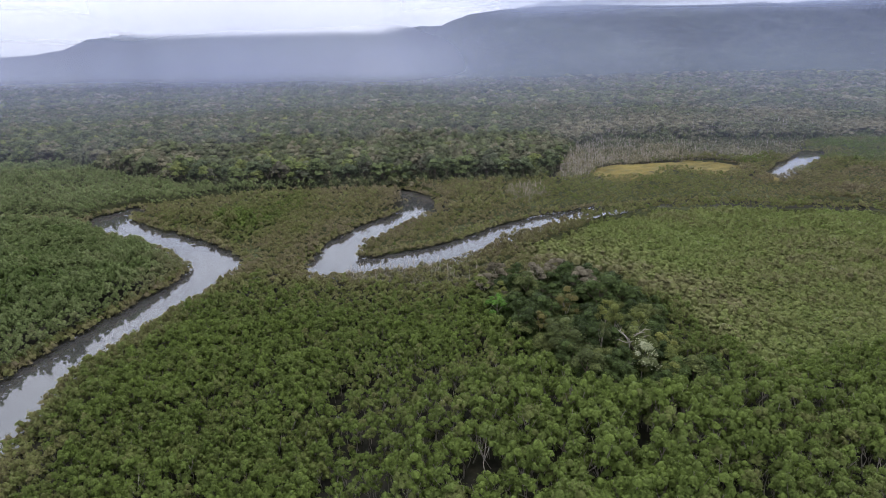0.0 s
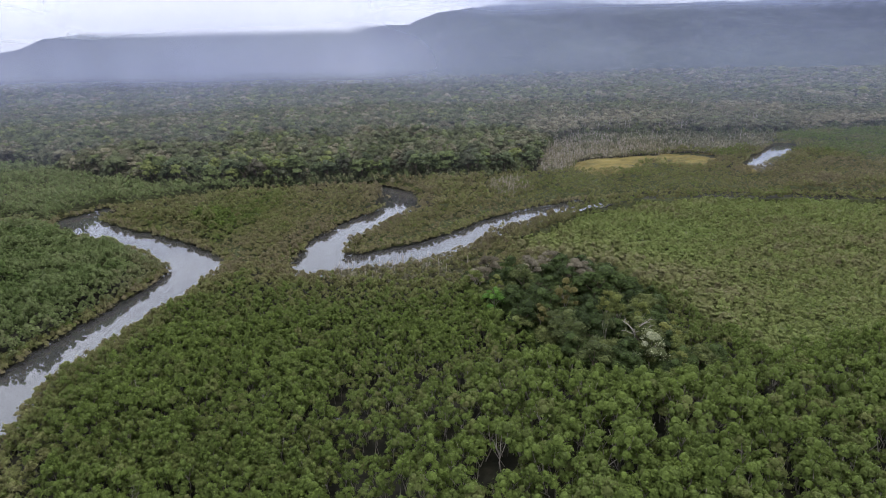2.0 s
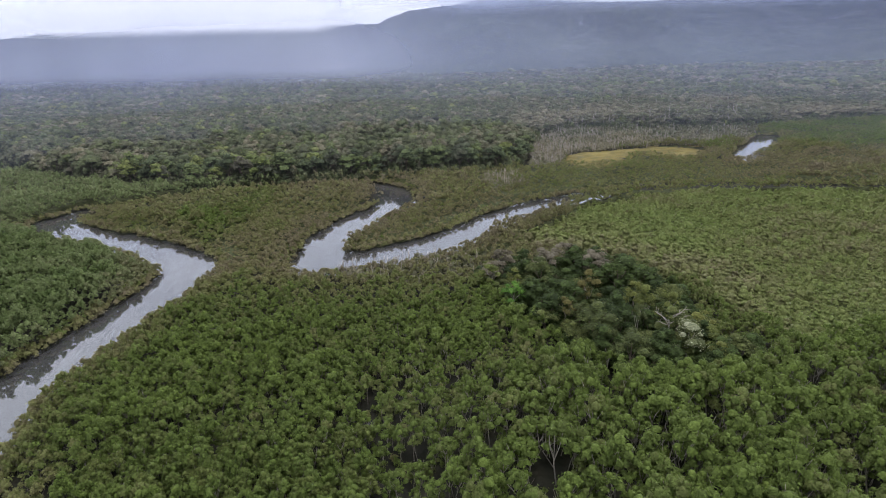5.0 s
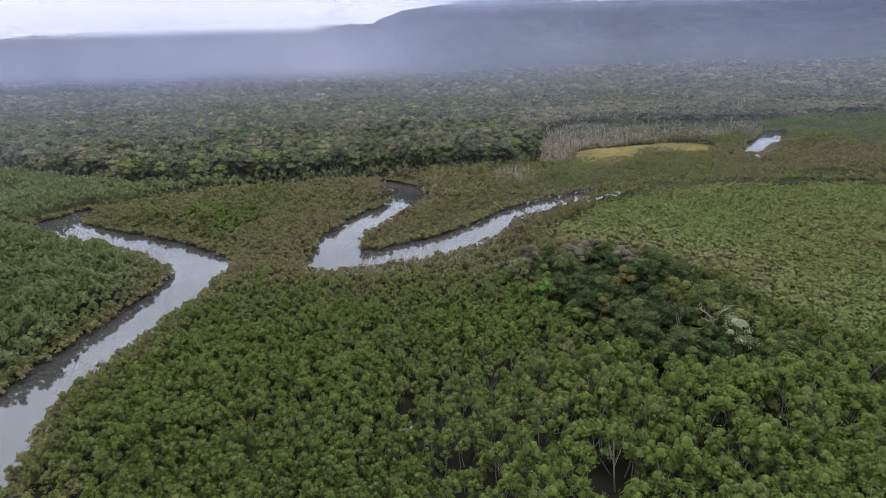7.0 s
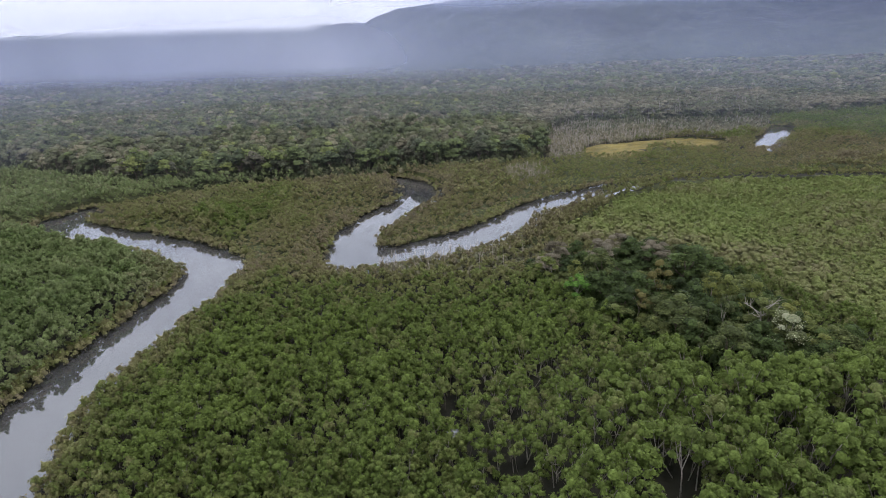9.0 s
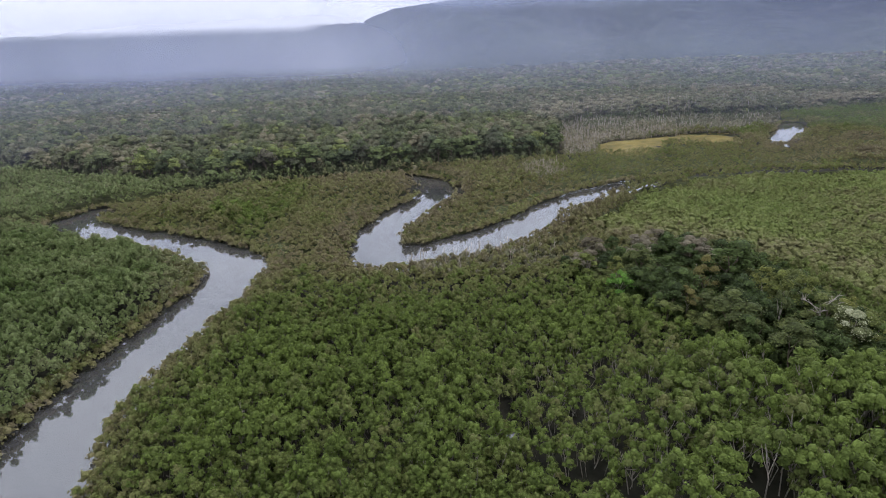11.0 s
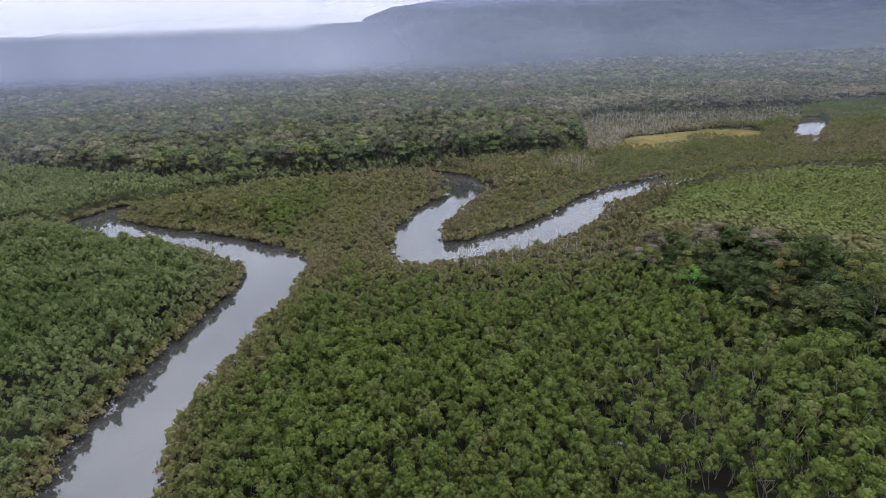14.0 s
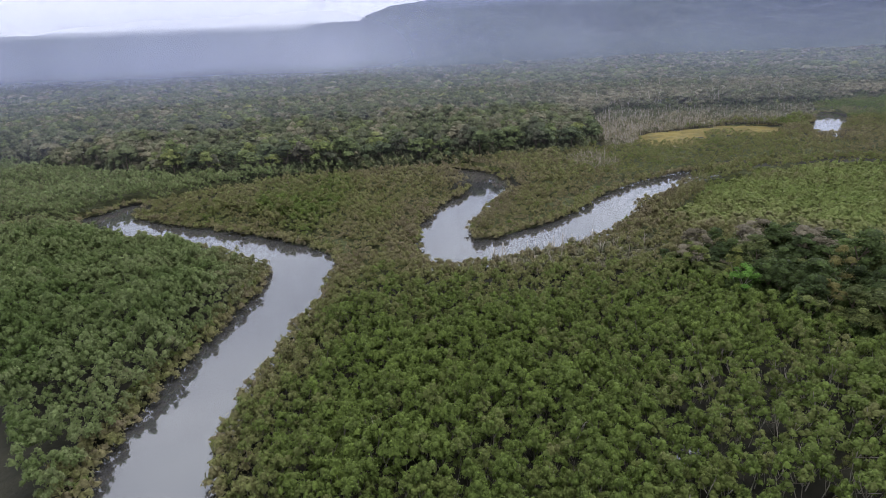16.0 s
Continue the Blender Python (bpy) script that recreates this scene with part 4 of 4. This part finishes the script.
keep = (inside(WITHERED, wx, wy) & (rng.uniform(0, 1, len(wx)) < 0.45)) | (np.hypot((wx - 12) / 9, (wy - 276) / 15) < 0.9)
wx, wy = wx[keep], wy[keep]
stray = rng.uniform(0.5, 0.85, len(wx)) * np.where(wy > 220, 1.25, 1.0)
first = np.argsort(y - 0.28 * x)[:60]
single = np.zeros(len(x), bool)
single[first] = True
v, t, tn, ix = planted([[(*join(k), 0)] for k in SNAGS], rng, wx, wy, 0 * wx, stray, stray, 0 * wx)
tagged(new("withered_stand", mesh_from("withered_stand", v, t, [M_SNAG], tn, ix)), "pale bare twiggy stems of withered mangroves", "dead trees", kind="stuff")
v, t, tn, ix = planted([[(*join(k), 0)] for k in SNAGS], rng, x[~single], y[~single], np.zeros((~single).sum()), size[~single], size[~single], np.zeros((~single).sum()))
tagged(new("dead_stand", mesh_from("dead_stand", v, t, [M_SNAG], tn, ix)), "grey stand of dead leafless trunks", "dead trees", kind="stuff")
made = {}
for n_at, i in enumerate(first):
    k = n_at % 8
    m = Matrix.LocRotScale((x[i], y[i], 0), Euler((0, 0, rng.uniform(0, 6.28))), (size[i],) * 3)
    if k in made:
        ob = copy_thing(made[k], m.normalized())
    else:
        ob = made[k] = tagged(new("dead_tree"), "grey leafless dead trunk at the sedge meadow", "dead tree", "dead trunks by the sedge meadow")
        part("trunk", mesh_from("trunk", *SNAGS[k][0], [M_SNAG]), ob)
        for b in SNAGS[k][1:]:
            part("branch", mesh_from("branch", *b, [M_SNAG]), ob)
    ob.matrix_basis = m

# ---- tall trees of the wooded knoll ----
SPECIES = {
    "dark": (M_DARK, "dark green broadleaf tree with a dense crown", 11, 56, 0.46),
    "olive": (M_OLIVE, "olive green broadleaf tree with a loose crown", 10, 52, 0.46),
    "yellow": (M_YELLOW, "yellow-green tree with a flat tufted crown", 9, 40, 0.38),
    "bright": (M_BRIGHT, "vivid light green young tree", 8, 40, 0.36),
    "grey": (M_GREY, "grey-brown nearly leafless tree with a twiggy crown", 10, 60, 0.30),
    "blossom": (M_BLOSSOM, "tree topped with pale cream blossom", 7, 40, 0.30),
    "ochre": (M_OCHRE, "ochre yellow tree with a sparse crown", 8, 40, 0.36),
}


def knoll_tree(kind, r):
    """A tree 12 m tall with a crown about 6 m across."""
    mat, label, lobes, leaves, leaf = SPECIES[kind]
    ob = tagged(new("knoll_tree"), label, "tree", "trees of the wooded knoll")
    cv, ct = crown(r, 3.2, 5.2, lobes + 6, leaves, leaf * 0.5, flat=0.85, spread=0.95, sides=6, puff=(0.18, 0.46), droop=0.85, jumble=0.3, stray=(0.8, 1.4))
    part("crown", mesh_from("crown", cv + (0, 0, 6.7), ct, [mat], smooth=True), ob)
    tubes = stems(r, 10.0, 0.18, 1.8, 4, 0.05)
    bark = M_BARK_DARK if kind in ("dark", "olive") else M_BARK
    trunk = part("trunk", mesh_from("trunk", *tubes[0], [bark]), ob)
    for b in tubes[1:]:
        part("limb", mesh_from("limb", *b, [bark]), trunk)
    return ob


def dead_tree(r, height, branches, spread, fork_at, label, group):
    """A bleached tree of bare forked boughs."""
    ob = tagged(new("dead_tree"), label, "dead tree", group)
    fork = np.array([r.normal(0, 0.05), r.normal(0, 0.05), fork_at]) * height
    part("trunk", mesh_from("trunk", *tube([(0, 0, -0.3), fork * (1.3, 0.6, 0.55), fork], [0.016 * height, 0.013 * height, 0.011 * height], 6), [M_DEADWOOD]), ob)
    for i in range(branches):
        a = i * 2.4 + r.uniform(-0.4, 0.4)
        p = fork * (1, 1, r.uniform(0.82, 1.0))
        line, rise = [p], height * (1 - fork_at) / 4
        for step in range(4):  # crooked: each length turns off the one before
            a += r.uniform(-0.65, 0.65)
            p = p + np.array([math.cos(a), math.sin(a), 0]) * spread * r.uniform(0.2, 0.36) + (0, 0, rise * r.uniform(0.2, 1.5))
            line.append(p)
        pieces = [tube(line, [w * height for w in (0.009, 0.0078, 0.0062, 0.0045, 0.0018)], 5)]
        for at in (2, 3):
            b = a + r.choice([-1, 1]) * r.uniform(0.6, 1.2)
            bend = line[at] + np.array([math.cos(b), math.sin(b), 0.35]) * spread * r.uniform(0.18, 0.3)
            pieces.append(tube([line[at], bend, bend + r.normal(0, 0.12, 3) * spread + (0, 0, rise * 0.8)], [0.0052 * height, 0.004 * height, 0.0016 * height], 4))
        part("bough", mesh_from("bough", *join(pieces), [M_DEADWOOD]), ob)
    return ob


KNOLL = [  # kind, x, y, height, crown scale
    ("bright", 3.8, 136.2, 8.4, 0.95), ("yellow", -1.8, 146.6, 10, 0.9), ("yellow", 4.3, 141, 10, 0.75), ("grey", 2.7, 156, 10, 1.0), ("grey", 19.7, 160.8, 10, 1.1), ("grey", 25.9, 152.9, 11, 1.2),
    ("dark", 29.5, 141.6, 13, 1.5), ("ochre", 20.5, 134.5, 12, 0.85), ("dark", 8.6, 136.5, 9, 1.1), ("dark", 15.7, 130.9, 11, 1.2), ("olive", 18.8, 116.9, 11, 1.35), ("olive", 23.2, 105.2, 11, 1.2),
    ("blossom", 27.1, 116.4, 13, 0.5), ("blossom", 34.1, 108.3, 12, 1.05), ("yellow", 28.8, 126.8, 12, 0.9), ("yellow", 30.4, 123.2, 12, 0.8), ("yellow", 35, 122.9, 12, 0.85),
    ("dark", 28.5, 103.3, 9, 1.0), ("ochre", 14.2, 126.4, 9, 0.85), ("yellow", 40.5, 111.1, 9, 0.9), ("yellow", 39.3, 105.7, 8, 0.8), ("olive", 44.5, 109.2, 8, 0.9),
    ("olive", 34.5, 114.5, 11.5, 1.1), ("olive", 10.5, 146, 10.5, 1.2), ("grey", 13, 154, 10.5, 1.1), ("dark", 24, 123.5, 10.5, 1.1), ("dark", 30.2, 108.6, 9.5, 1.0), ("olive", 33.8, 109.8, 9.8, 0.8),
]
spots = list(KNOLL)
fx, fy = scatter(rng, -9, 64, 90, 178, 4.7)
keep = inside(HILL, fx, fy)
taken = np.array([(a[1], a[2]) for a in KNOLL] + [(31.8, 112.6)])
for px, py in zip(fx[keep], fy[keep]):
    if np.min(np.hypot(taken[:, 0] - px, taken[:, 1] - py)) > 2.3 and np.hypot(px - 31.8, py - 112) > 2.8:
        kind = rng.choice(["dark", "olive", "grey", "yellow"], p=[0.56, 0.30, 0.14, 0.0] if py > 146 else [0.72, 0.22, 0.0, 0.06])
        rim = min(1.0, 0.66 + 0.05 * float(np.min([np.hypot(px - ax, py - ay) for ax, ay in HILL])))
        spots.append((str(kind), float(px), float(py), float(rng.uniform(5.5, 9.8)) * rim, float(rng.uniform(0.75, 1.1)) * rim))
made = {}
for n_at, (kind, px, py, h, c) in enumerate(spots):
    k = (kind, n_at % 3)
    m = Matrix.LocRotScale((px, py, 0), Euler((0, 0, rng.uniform(0, 6.28))), (c, c, h / 12.0))
    if k in made:
        ob = copy_thing(made[k], m.normalized())
    else:
        ob = made[k] = knoll_tree(kind, np.random.default_rng(500 + n_at))
    ob.matrix_basis = m

# brush in the darkest leaf colour, painted as shade at the knoll's base
fx, fy = scatter(rng, -11, 68, 86, 178, 2.1)
keep = inside(HILL, fx, fy)
size = rng.uniform(1.2, 2.0, int(keep.sum()))
thicket("knoll_thicket", fx[keep], fy[keep], size, size * rng.uniform(1.0, 1.8, len(size)), np.clip(0.35 + rng.normal(0, 0.15, len(size)), 0, 1), M_DARK,
        "brush coloured as deep shade under the tall trees of the knoll")

big_dead = dead_tree(np.random.default_rng(21), 12.0, 7, 3.1, 0.82, "bleached bare dead tree above the knoll canopy", "bleached dead trees")
big_dead.matrix_basis = pose(31.8, 112.6, 0.0)
dead_small = dead_tree(np.random.default_rng(22), 7.0, 6, 1.7, 0.5, "small pale dead tree among the mangroves", "bleached dead trees")
dead_small.matrix_basis = pose(15.8, 88.7, 0)
for px, py, turn, sz in [(22.2, 77.8, 40, 0.9), (32.1, 71.7, 200, 0.85), (-49.4, 67.1, 100, 0.8), (-38.7, 93.9, 300, 0.8), (1.7, 96.1, 20, 0.85), (7.6, 91.1, 150, 0.95), (-14.2, 86, 260, 0.8),
                         (-6.9, 104.2, 75, 0.75), (42, 86, 15, 0.9), (-65.7, 96.4, 130, 0.75), (10.2, 256.3, 33, 0.8), (12.6, 258.7, 133, 0.8), (7.3, 257, 240, 0.8), (-41.5, 162.8, 55, 0.7)]:
    ob = copy_thing(dead_small, pose(px, py, 0, 0, 0, turn))
    ob.matrix_basis = pose(px, py, 0, 0, 0, turn) @ Matrix.Scale(sz, 4)
